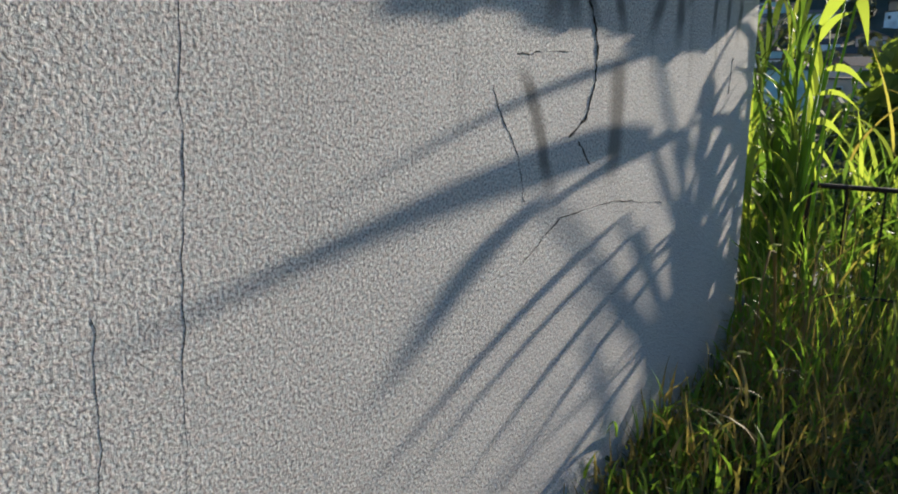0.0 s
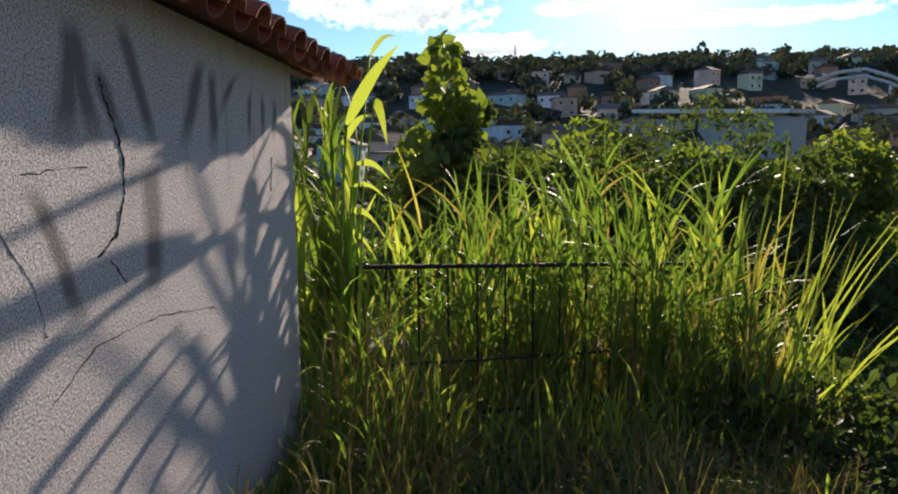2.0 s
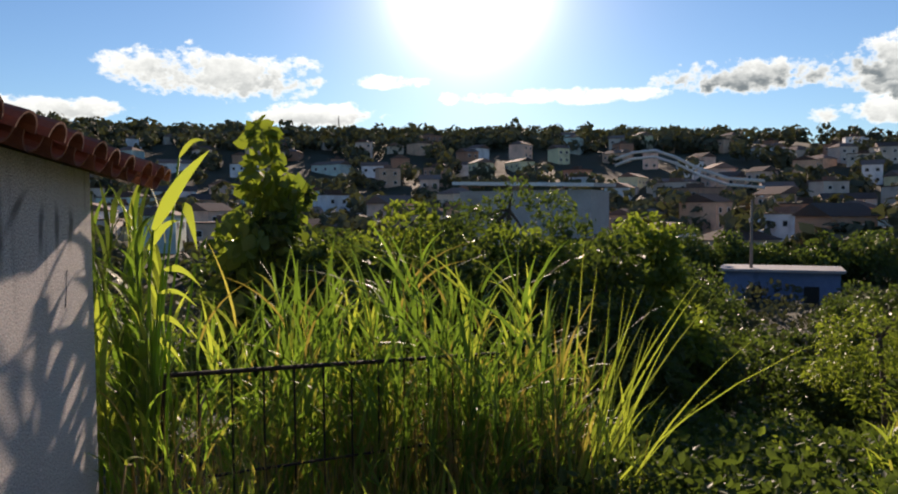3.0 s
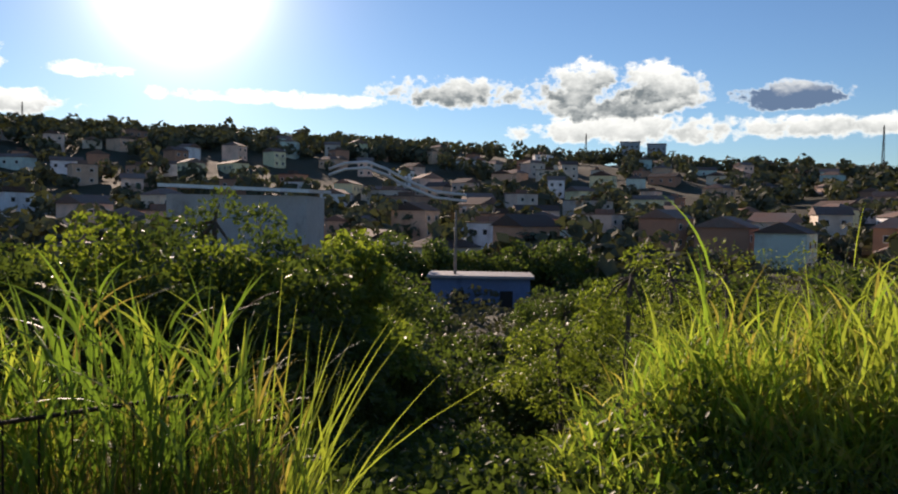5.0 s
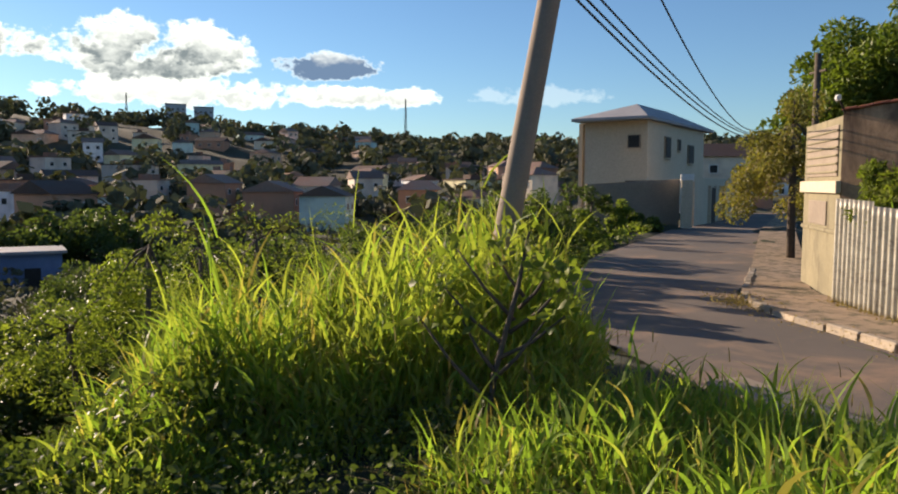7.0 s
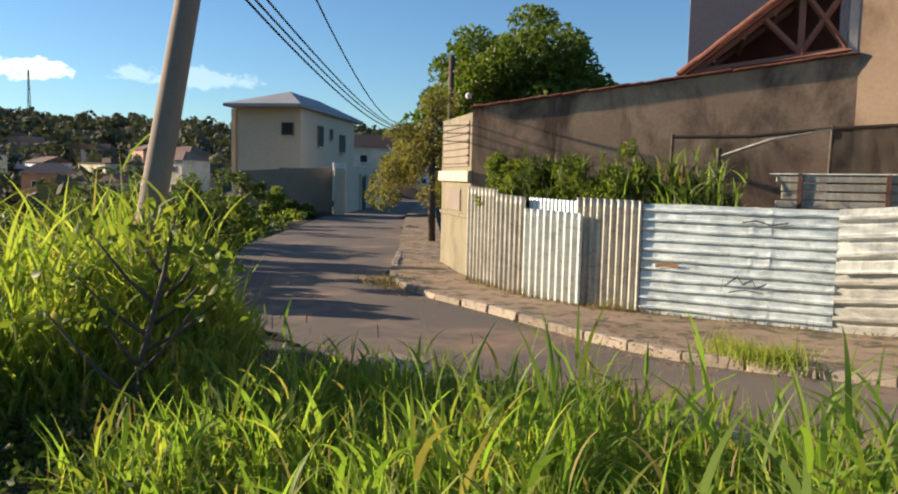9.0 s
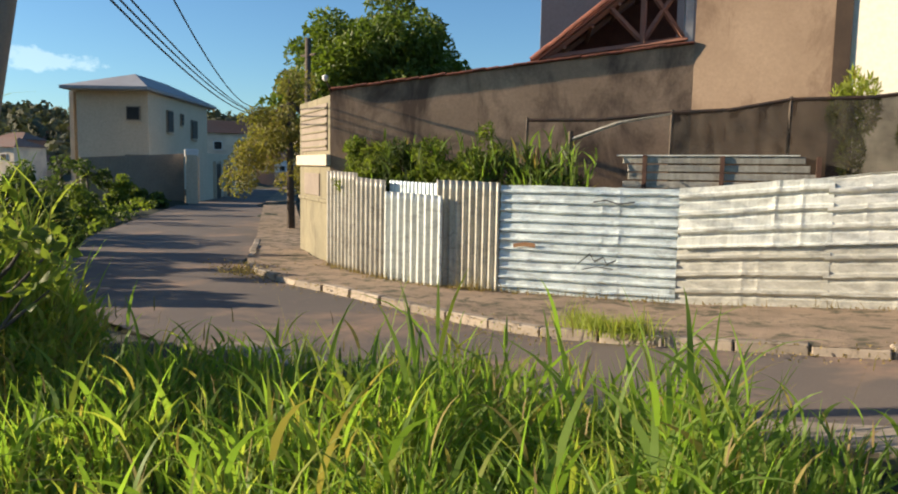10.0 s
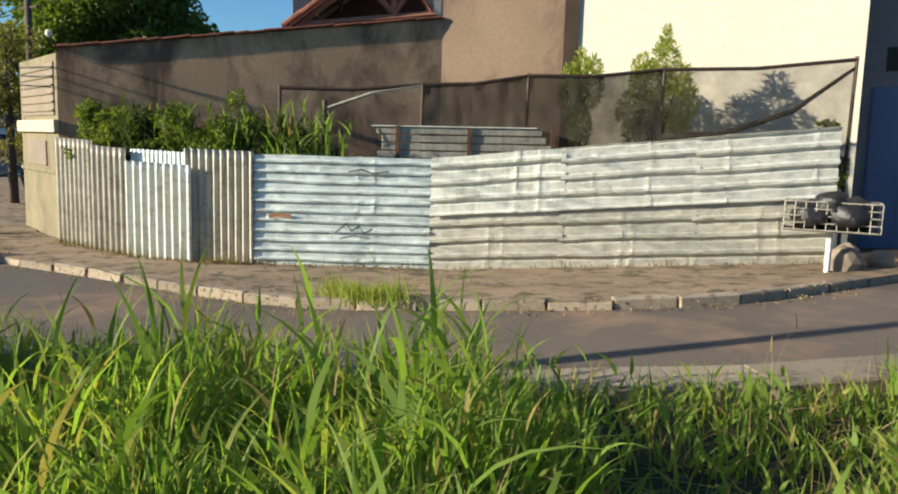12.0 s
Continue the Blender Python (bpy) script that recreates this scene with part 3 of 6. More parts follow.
def old_house():
    """x runs along the wall to its corner at 0, y into the house."""
    owner = empty("old_house", W_END, W_ANGLE)
    tagged(owner, "low old house of rough grey plaster under clay tiles", "house")
    fall = 0.052
    drop = Matrix(((1, 0, 0, 0), (0, 1, 0, 0), (-fall, 0, 1, -fall * 2.0 + 0.03), (0, 0, 0, 1)))
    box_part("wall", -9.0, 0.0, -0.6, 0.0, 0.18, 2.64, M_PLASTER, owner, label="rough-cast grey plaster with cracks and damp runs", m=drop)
    box_part("wall", -0.18, 0.18, -1.2, 0.0, 5.0, 2.62, M_PLASTER, owner, m=drop)
    box_part("wall", -9.0, 4.82, -1.2, -0.18, 5.0, 2.62, M_PLASTER, owner)
    box_part("wall", -9.0, 0.18, -1.2, -8.82, 4.82, 2.62, M_PLASTER, owner)
    # roof board and rafters
    box_part("roof_board", -9.2, 0.03, 0, 0.82, 3.2, 0.03, M_RAFTER, owner, m=drop @ pose(0, 0, 2.64, 16, 0, 0), label="dark boarding under the tiles")
    box_part("roof_board", -9.2, 0.0, 0, 0.55, 2.75, 0.03, M_RAFTER, owner, m=pose(0, 5.3, 2.60, -20, 0, 0) @ pose(0, -2.75, 0))
    # barrel tiles, channels below and covers above
    def barrel(sign):
        bm = bmesh.new()
        n, l = 7, 0.46
        rows = []
        for e, (yy, rr) in enumerate(((0.0, 0.095), (l, 0.078))):
            for k, shell in enumerate((rr, rr - 0.013)):
                rows.append([bm.verts.new((math.cos(math.pi * i / n) * shell, yy, sign * math.sin(math.pi * i / n) * shell * 0.85)) for i in range(n + 1)])
        a, ai, b, bi = rows
        for i in range(n):
            bm.faces.new((a[i], a[i + 1], b[i + 1], b[i]))
            bm.faces.new((ai[i + 1], ai[i], bi[i], bi[i + 1]))
            bm.faces.new((a[i + 1], a[i], ai[i], ai[i + 1]))
            bm.faces.new((b[i], b[i + 1], bi[i + 1], bi[i]))
        bm.faces.new((a[0], b[0], bi[0], ai[0]))
        bm.faces.new((a[n], ai[n], bi[n], b[n]))
        bmesh.ops.recalc_face_normals(bm, faces=bm.faces)
        me = bpy.data.meshes.new("roof_tile")
        bm.to_mesh(me)
        bm.free()
        me.materials.append(M_TILE)
        return me
    cover, channel = barrel(1), barrel(-1)
    slope = pose(-2.0, 0, 2.695, 0, math.degrees(math.atan(fall)), 0) @ pose(2.0, 0, 0, 16, 0, 0)
    r = random.Random(5)
    for i in range(36):
        for j in range(4):
            x = 0.70 - i * 0.262
            t = new("roof_tile", cover)
            t.parent = owner
            t.matrix_parent_inverse = Matrix()
            t.matrix_basis = slope @ pose(x + r.uniform(-0.012, 0.012), -0.24 + j * 0.38 + r.uniform(-0.02, 0.02), 0.055 + r.uniform(-0.006, 0.006), 2, 0, r.uniform(-2, 2))
            t = new("roof_tile", channel)
            t.parent = owner
            t.matrix_parent_inverse = Matrix()
            t.matrix_basis = slope @ pose(x - 0.131, -0.21 + j * 0.38, 0.06, 2, 0, r.uniform(-1, 1))
    return owner


old_house()


# ---------------------------------------------------------------- iron gate in the grass
def iron_gate():
    a, b = Vector((2.22, 4.70, 0)), Vector((4.79, 4.17, 0))
    d = b - a
    owner = tagged(empty("iron_gate", a, math.degrees(math.atan2(d.y, d.x))), "rusty dark iron railing overgrown by tall grass", "railing")
    L = d.length
    def rail(z0, z1, t):
        bm = bmesh.new()
        tube(bm, [(0, 0, z0), (L / 2, 0, (z0 + z1) / 2), (L, 0, z1)], t, 8)
        part("rail", bm, M_IRON, owner)
    rail(1.31, 1.17, 0.016)
    rail(0.62, 0.50, 0.011)
    rail(0.22, 0.12, 0.014)
    n = 13
    for i in range(n):
        x = L * i / (n - 1)
        bm = bmesh.new()
        tube(bm, [(x, 0, 0.0), (x, 0, 1.31 - 0.14 * i / (n - 1))], 0.02 if i in (0, n - 1) else 0.0075, 6)
        part("bar" if 0 < i < n - 1 else "post", bm, M_IRON, owner)


iron_gate()


# ---------------------------------------------------------------- leaning utility pole and its cables
def utility_pole():
    foot, top = Vector((8.26, -1.68, 0.5)), Vector((8.15, -3.02, 8.2))
    owner = tagged(empty("utility_pole", foot), "leaning bare concrete utility pole among weeds", "pole")
    bm = bmesh.new()
    d = top - foot
    tube(bm, [d * t for t in (0, 0.2, 0.4, 0.6, 0.8, 1.0)], [0.135, 0.125, 0.115, 0.105, 0.095, 0.085], 14)
    part("shaft", bm, M_POLE, owner, smooth=True)
    bm = bmesh.new()
    tube(bm, [d * 0.93 + Vector((-0.02, -0.16, 0)), d * 0.93 + Vector((0.02, 0.16, 0))], 0.03, 8)
    part("bracket", bm, M_IRON, owner)
    return owner


utility_pole()


def cable(name, a, b, sag, r, label):
    bm = bmesh.new()
    a, b = Vector(a), Vector(b)
    pts = [a.lerp(b, t) - Vector((0, 0, sag * 4 * t * (1 - t))) for t in [i / 28 for i in range(29)]]
    tube(bm, pts, r, 5)
    return tagged(part(name, bm, M_WIRE), label, "cable", "overhead cables")


for a, b, sg in (((8.22, -2.36, 4.72), (31.3, -17.6, 4.65), 0.45), ((8.22, -2.40, 4.85), (31.6, -17.4, 4.75), 0.35), ((8.22, -2.38, 4.60), (31.0, -17.8, 4.60), 0.6), ((8.18, -2.62, 6.0), (31.8, -17.9, 5.0), 1.0)):
    cable("overhead_cable", a, b, sg, 0.015, "black overhead cable sagging away from the pole")


# ---------------------------------------------------------------- corrugated fence
def corrugated(name, a, b, za, zb, top_a, top_b, mat, label, vertical=True, pitch=0.09, depth=0.022, dent=0.0, seed=0, off=0.0):
    """A ribbed sheet between two feet; its bottom and top run from the a side to the b side."""
    a, b = Vector((*a, 0)), Vector((*b, 0))
    d = b - a
    L = d.length
    u = d.normalized()
    nrm = Vector((u.y, -u.x, 0))
    if nrm.dot(Vector((0.8, -0.5, 0)) - (a + b) / 2) < 0:
        nrm = -nrm
    nx = int(L / (pitch / 8)) if vertical else max(10, int(L / 0.045))
    nz = 12 if vertical else int(((top_a - za) + (top_b - zb)) / 2 / (pitch / 12))
    r = random.Random(seed)
    seams = [r.uniform(0.12, 0.88) * L for _ in range(2)]
    v = []
    for i in range(nx + 1):
        s = i / nx
        lo, hi = za + (zb - za) * s, top_a + (top_b - top_a) * s
        jag = 0.012 * noise.noise(Vector((i * 0.4, seed, 0)))
        for j in range(nz + 1):
            t = j / nz
            ph = (s * L / pitch) if vertical else (t * nz / 12)
            w = abs((ph % 1.0) - 0.5) * 2
            f = ph % 1.0
            if vertical:
                rib = depth * (0.5 + 0.5 * math.sin(2 * math.pi * ph))
            elif 0.66 < f < 0.76 and t < 0.99:
                rib = -0.6 * depth
            else:
                rib = depth * min(1, max(0, (w - 0.66) / 0.12))
            z = lo + (hi - lo) * t + (jag if vertical and j in (0, nz) else 0)
            p = a + u * (s * L) + nrm * (rib + off)
            if not vertical:
                crease = noise.noise(Vector((s * L * 2.6, int(ph) * 7.3, seed)))
                p += nrm * (rib * 0.25 * crease + 0.010 * max(0.0, noise.noise(Vector((s * L * 7.0, z * 11.0, seed + 4))) - 0.3))
                for c in seams:
                    k = math.exp(-((s * L - c - 0.02 * math.sin(9 * z)) / 0.035) ** 2)
                    p += nrm * (0.013 * k * (0.4 + noise.noise(Vector((c, z * 4.0, seed)))))
                    z += 0.012 * k
                z += 0.018 * noise.noise(Vector((s * L * 0.9, int(ph + 0.5) * 3.7, seed)))
            p += nrm * (dent * noise.noise(Vector((s * L * 1.3, z * 1.7, seed * 3.1))) + 0.4 * dent * noise.noise(Vector((s * L * 5, z * 6, seed))))
            v.append((p.x - a.x, p.y - a.y, z - za))
    q = [[i * (nz + 1) + j, (i + 1) * (nz + 1) + j, (i + 1) * (nz + 1) + j + 1, i * (nz + 1) + j + 1] for i in range(nx) for j in range(nz)]
    ob = array_mesh(name, v, q, mat, smooth=vertical)
    ob.matrix_world = pose(a.x, a.y, za)
    m = ob.modifiers.new("thickness", "SOLIDIFY")
    m.thickness = 0.004
    return tagged(ob, label, "metal sheet", "street fence")


F0, FA, FB, F1, F2, F3, F4, F5 = (14.25, -9.62), (12.95, -9.42), (11.95, -9.35), (10.62, -9.56), (9.67, -9.95), (7.15, -11.34), (4.3, -12.6), (1.45, -13.9)
corrugated("corrugated_sheet", F0, FA, 0.32, 0.32, 2.33, 2.30, M_SHEET_OLD, "upright grey corrugated sheet, streaked and dull", pitch=0.165, depth=0.064, seed=1)
corrugated("corrugated_sheet", FA, FB, 0.30, 0.30, 2.22, 2.18, M_SHEET_OLD, "upright grey corrugated sheet, streaked and dull", pitch=0.165, depth=0.064, seed=2, off=0.01)
corrugated("corrugated_sheet", FB, (10.55, -9.5), 0.26, 0.24, 1.98, 1.95, M_SHEET_WHITE, "upright white-painted corrugated sheet, slightly slanting", pitch=0.165, depth=0.064, seed=3, off=0.04)
corrugated("corrugated_sheet", (12.0, -9.42), (10.8, -9.62), 1.5, 1.5, 2.18, 2.15, M_SHEET_BLUE, "pale torn sheet showing above the white one", seed=9, off=-0.03)
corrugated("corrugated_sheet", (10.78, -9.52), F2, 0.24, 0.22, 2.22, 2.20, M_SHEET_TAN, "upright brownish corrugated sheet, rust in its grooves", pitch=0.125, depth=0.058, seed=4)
blue_sheet = corrugated("ribbed_sheet", F2, F3, 0.30, 0.30, 2.16, 2.17, M_SHEET_BLUE, "dented bluish-white ribbed sheet lying sideways", False, 0.16, 0.035, 0.02, 5)


def sheet_strokes(sheet):
    """Unreadable dark strokes and a rust smear on the bluish sheet."""
    a, b = Vector((*F2, 0.30)), Vector((*F3, 0.30))
    u = (b - a).normalized()
    n = Vector((-u.y, u.x, 0)) if Vector((-u.y, u.x, 0)).y > 0 else Vector((u.y, -u.x, 0))
    M_STROKE = mottled("dark_paint", (0.05, 0.06, 0.06), (0.10, 0.11, 0.11), 8.0, 40.0, 0.7)
    M_SMEAR = mottled("rust_smear", (0.42, 0.24, 0.12), (0.34, 0.18, 0.09), 6.0, 40.0, 0.9)
    for pts, w, mat, name in (([(1.30, 1.15), (1.32, 0.80), (1.28, 0.5), (1.30, 0.3)], 0.010, M_STROKE, "stroke"), ([(1.34, 0.62), (1.52, 0.78), (1.6, 0.66), (1.74, 0.74), (1.8, 0.62), (1.95, 0.7)], 0.013, M_STROKE, "stroke"), ([(1.4, 0.52), (1.62, 0.58), (1.9, 0.55)], 0.009, M_STROKE, "stroke"), ([(1.55, 1.62), (1.75, 1.66), (1.95, 1.6), (2.2, 1.64)], 0.012, M_STROKE, "stroke"), ([(0.25, 0.86), (0.45, 0.89), (0.62, 0.87)], 0.035, M_SMEAR, "rust_smear")):
        v = []
        for x, z in pts:
            p = u * x + n * 0.047
            v += [(p.x, p.y, z - w), (p.x + n.x * 0.004, p.y + n.y * 0.004, z + w)]
        array_mesh(name, v, [[2 * i, 2 * i + 1, 2 * i + 3, 2 * i + 2] for i in range(len(pts) - 1)], mat, sheet)


sheet_strokes(blue_sheet)
for i in range(3):
    s0, s1 = i / 3, (i + 1) / 3 + 0.012
    pa = (F3[0] + (F5[0] - F3[0]) * s0, F3[1] + (F5[1] - F3[1]) * s0)
    pb = (F3[0] + (F5[0] - F3[0]) * s1, F3[1] + (F5[1] - F3[1]) * s1)
    zb0, zb1, zt0, zt1 = 0.30 + 0.36 * s0, 0.30 + 0.36 * s1, 2.18 + 0.66 * s0, 2.18 + 0.66 * s1
    zm0, zm1 = (zb0 + zt0) / 2, (zb1 + zt1) / 2
    corrugated("ribbed_sheet", pa, pb, zb0, zb1, zm0 + 0.03, zm1 + 0.03, M_SHEET_DULL, "weathered dull cream ribbed sheet, lower row of the fence", False, 0.27, 0.04, 0.015, 10 + i, off=0.008 * i)
    corrugated("ribbed_sheet", pa, pb, zm0, zm1, zt0, zt1, M_SHEET_CREAM if i else M_SHEET_WHITE, "weathered pale ribbed sheet, upper row of the fence", False, 0.27, 0.04, 0.015, 20 + i, off=0.03 + 0.008 * i)


# ---------------------------------------------------------------- walls and buildings behind the fence
def wall_between(name, a, b, z0, top_a, top_b, thick, mat, parent=None, label=""):
    """An upright slab whose front runs from a to b; it is as thick as given, away from the street."""
    a, b = Vector((*a, 0)), Vector((*b, 0))
    u = (b - a).normalized()
    n = Vector((u.y, -u.x, 0))
    if n.dot(Vector((0.8, -0.5, 0)) - a) > 0:
        n = -n
    bm = bmesh.new()
    vs = []
    for p in (a, b, b + n * thick, a + n * thick):
        top = top_a if (p - a).dot(u) < (b - a).length / 2 else top_b
        vs.append((bm.verts.new((p.x, p.y, z0)), bm.verts.new((p.x, p.y, top))))
    for i in range(4):
        j = (i + 1) % 4
        bm.faces.new((vs[i][0], vs[j][0], vs[j][1], vs[i][1]))
    bm.faces.new([v[1] for v in vs])
    bm.faces.new([v[0] for v in vs][::-1])
    bmesh.ops.recalc_face_normals(bm, faces=bm.faces)
    return part(name, bm, mat, parent, label)


C0, B1, B2 = (14.49, -9.81), (8.85, -14.53), (6.59, -15.56)
tagged(wall_between("boundary_wall", C0, B1, 0.1, 3.98, 4.94, 0.2, M_DARKWALL), "high rendered boundary wall, blackened by damp", "wall", kind="structure")
pillar = tagged(empty("corner_wall"), "yellowed rendered corner wall with recessed panels", "wall")
wall_between("body", C0, (17.3, -10.85), 0.1, 3.9, 3.9, 0.25, M_PILLAR, pillar)
tagged(wall_between("brown_house_wall", B1, B2, 0.1, 9.0, 9.0, 0.25, M_BROWN), "tall sunlit brown rendered house wall", "wall", kind="structure")
tagged(wall_between("white_house_wall", (6.90, -15.56), (1.24, -16.85), 0.1, 9.5, 9.5, 0.3, M_CREAM), "tall plain cream house wall in full sun", "wall", kind="structure")
# shaded side of the cream house, its shade put into the darker colour
tagged(wall_between("grey_house_wall", (1.73, -18.06), (-6.0, -16.9), 0.1, 9.5, 9.5, 0.3, M_LILAC), "house front with its shade put into a grey-lilac colour, with a blue door", "wall", kind="structure")
tagged(wall_between("grey_tower_wall", (15.1, -17.2), (11.5, -20.4), 0.1, 10.5, 10.5, 0.3, M_LILAC), "tall grey rendered house wall behind the roof", "wall", kind="structure")


# ---------------------------------------------------------------- plants
def polar(az, r, z=None):
    """A place by azimuth in degrees and distance from where the camera stands."""
    az, r = np.radians(np.asarray(az, float)), np.asarray(r, float)
    x, y = 0.6 + r * np.sin(az), -0.25 + r * np.cos(az)
    return np.stack([x, y, land_z(x, y) if z is None else z + 0 * x], -1)


def grass(name, base, h, lean, width, mat, label, segs=5, lean_az=None, kind="stuff", leafy=0.0, droop=1.0, curve=1.8, short=(0.35, 0.6)):
    n = len(base)
    base = base.copy()
    base[:, 2] -= 0.04
    x, y = base[:, 0], base[:, 1]
    swell = np.sin(3.1 * x + 1.7 * y) + np.sin(2.3 * y - 4.1 * x + 1.3) + np.sin(6.7 * x + 2.0) * np.sin(5.9 * y)
    flow = 1.5 * np.sin(1.9 * x - 2.7 * y) + 2.2 * np.sin(4.3 * y + 3.1 * x)
    h = np.asarray(h) * (0.90 + 0.17 * swell).clip(0.42, 1.35)
    side = RNG.random(n) < leafy
    length = h * RNG.uniform(0.6, 1.15, n)
    base[:, 2] += np.where(side, length * RNG.uniform(0.10, 0.80, n), 0.0)
    bend = np.where(side, RNG.uniform(0.2, 1.15, n), np.abs(RNG.normal(size=n)) * lean + 0.08)
    base[:, :2] += np.where(side, 1.0, 0.0)[:, None] * RNG.normal(size=(n, 2)) * 0.05
    length = np.where(side, length * RNG.uniform(*short, n), length)
    width = np.where(side, width * 1.25, width)
    v, q = ribbons(base, length, np.where(side, RNG.random(n) * 6.28, flow + RNG.normal(size=n) * 2.2) if lean_az is None else lean_az, bend, width * RNG.uniform(0.6, 1.35, n), segs, droop, RNG.random(n) * np.pi * 2, curve)
    return tagged(array_mesh(name, v, q, mat), label, "grass", kind=kind)


def tufts(az0, az1, r0, r1, n, per=18, spread=0.10):
    """Blade feet gathered in tufts over a sector of the plan."""
    k = max(1, n // per)
    az, r = RNG.uniform(az0, az1, k), np.sqrt(RNG.uniform(r0 ** 2, r1 ** 2, k))
    c = polar(az, r)
    p = np.repeat(c, per, axis=0)
    p[:, :2] += RNG.normal(size=(len(p), 2)) * spread
    p[:, 2] = land_z(p[:, 0], p[:, 1])
    return p


def polar_of(p):
    dx, dy = p[:, 0] - 0.6, p[:, 1] + 0.25
    return np.degrees(np.arctan2(dx, dy)), np.hypot(dx, dy)


def off_road(p):
    return p[~inside(ROAD_POLY, p[:, 0], p[:, 1])]


def verge():
    p = off_road(tufts(98, 205, 1.25, 7.4, 33000, 18, 0.095))
    p = p[p[:, 1] > -9.5]
    az, r = polar_of(p)
    keep = ~((az > 162) & (RNG.random(len(p)) < np.interp(r, [1.2, 3.2, 5.0], [0.85, 0.7, 0.3])))
    keep &= ~((az > 153) & (r > 4.2) & (RNG.random(len(p)) < 0.45))
    p, az, r = p[keep], az[keep], r[keep]
    h = np.interp(r, [1.2, 2.5, 5, 7], [0.5, 0.7, 0.74, 0.52]) * (0.6 + 0.75 * RNG.random(len(p)))
    h *= np.interp(az, [98, 112, 125, 140, 152, 160, 168, 180, 200], [0.72, 0.85, 1.05, 1.08, 1.0, 0.85, 0.55, 0.45, 0.45])
    pale = RNG.random(len(p)) < np.interp(az, [98, 115, 130, 150, 200], [0.25, 0.4, 0.42, 0.25, 0.2])
    grass("verge_grass", p[~pale], h[~pale], 0.5, np.interp(r[~pale], [1.2, 3, 6], [0.023, 0.029, 0.027]), M_GRASS, "rank green verge grass beside the street", leafy=0.5, curve=1.5)
    grass("verge_grass", p[pale], h[pale] * 0.95, 0.6, np.interp(r[pale], [1.2, 3, 6], [0.019, 0.024, 0.023]), M_GRASS_Y, "pale yellowing verge grass beside the street", leafy=0.45, curve=1.5)
    q = p[RNG.choice(len(p), 4800, replace=False)]
    grass("dry_blades", q, 0.55, 0.9, 0.011, M_DRY, "straw-dry blades among the green verge grass")
    q = p[RNG.choice(len(p), 150, replace=False)]
    grass("broad_blades", q, 0.62, 0.7, 0.03, M_GRASS_Y, "long broad arching blades above the verge")
    # seed stalks
    q = p[RNG.choice(len(p), 170, replace=False)]
    n = len(q)
    v, f = ribbons(q, RNG.uniform(0.5, 0.95, n), RNG.random(n) * 6.28, RNG.uniform(0.05, 0.35, n), 0.006, 4, 0.5)
    tips = v.reshape(n, -1, 3)[:, -1]
    sv, sf = ribbons(tips - np.array([0, 0, 0.10]), 0.14, RNG.random(n) * 6.28, 0.2, 0.016, 2)
    tagged(array_mesh("seed_stalks", *joined([(v, f), (sv, sf)]), M_DRY), "thin stalks with dark seed heads over the grass", "grass", kind="stuff")


def mound():
    p = off_road(tufts(67.5, 108.5, 4.2, 10.0, 54000, 18, 0.13))
    az, r = polar_of(p)
    top = np.interp(az, [60, 67, 71, 74, 77, 80, 84, 89, 92, 95, 98, 101, 104, 107, 109], [-24, -22, -17, -12, -8.5, -5.5, -3.2, -2.2, 0.4, 1.9, 0.5, -1.6, -2.6, -5.5, -9])
    # the heap stands steeply behind a trodden hollow, but runs out gently on its valley side
    start = np.interp(az, [74, 82, 99, 103], [4.3, 5.7, 5.7, 5.0])
    full = np.interp(az, [78, 84, 99, 103], [7.6, 7.5, 7.5, 7.6])
    t = np.clip((r - start) / (full - start), 0, 1)
    el = np.where(r < 8.0, -22 + (top + 22) * (t * t * (3 - 2 * t)) ** 0.8, top)
    h = 2.55 + r * np.tan(np.radians(el)) - p[:, 2]
    hollow = (az > 79) & (az < 101) & (r < 5.9)
    ok = (h > 0.15) & ~(hollow & (RNG.random(len(p)) < 0.88))
    p, h, az = p[ok], np.clip(h[ok], 0.25, 1.9), az[ok]
    h = np.where(hollow[ok], h * 0.5, h) * np.interp(az, [76, 90, 96], [0.84, 0.92, 1.0]) * RNG.choice([0.72, 0.9, 1.0, 1.12], len(h), p=[0.3, 0.35, 0.25, 0.1])
    # sunlight put into the colour: share of yellower blades by bearing
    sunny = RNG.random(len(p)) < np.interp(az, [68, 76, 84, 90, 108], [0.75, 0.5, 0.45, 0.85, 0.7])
    grass("mound_grass", p[sunny], h[sunny] * 0.98, 0.24, 0.026, M_GRASS_Y, "tall yellow-green grass heaped on the verge, sunlight put into its colour", leafy=0.9, curve=1.4, short=(0.18, 0.42))
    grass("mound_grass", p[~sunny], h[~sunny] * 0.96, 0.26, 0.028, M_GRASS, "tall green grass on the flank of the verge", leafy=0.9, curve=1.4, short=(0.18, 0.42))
    k = RNG.choice(len(p), 160, replace=False)
    grass("broad_blades", p[k], h[k] * 0.95, 0.45, 0.03, M_GRASS_Y, "long broad arching blades in the sunlit grass")
    k = RNG.choice(len(p), 2600, replace=False)
    grass("dry_blades", p[k], h[k] * 0.8, 0.5, 0.012, M_DRY, "straw-dry blades inside the tall grass")


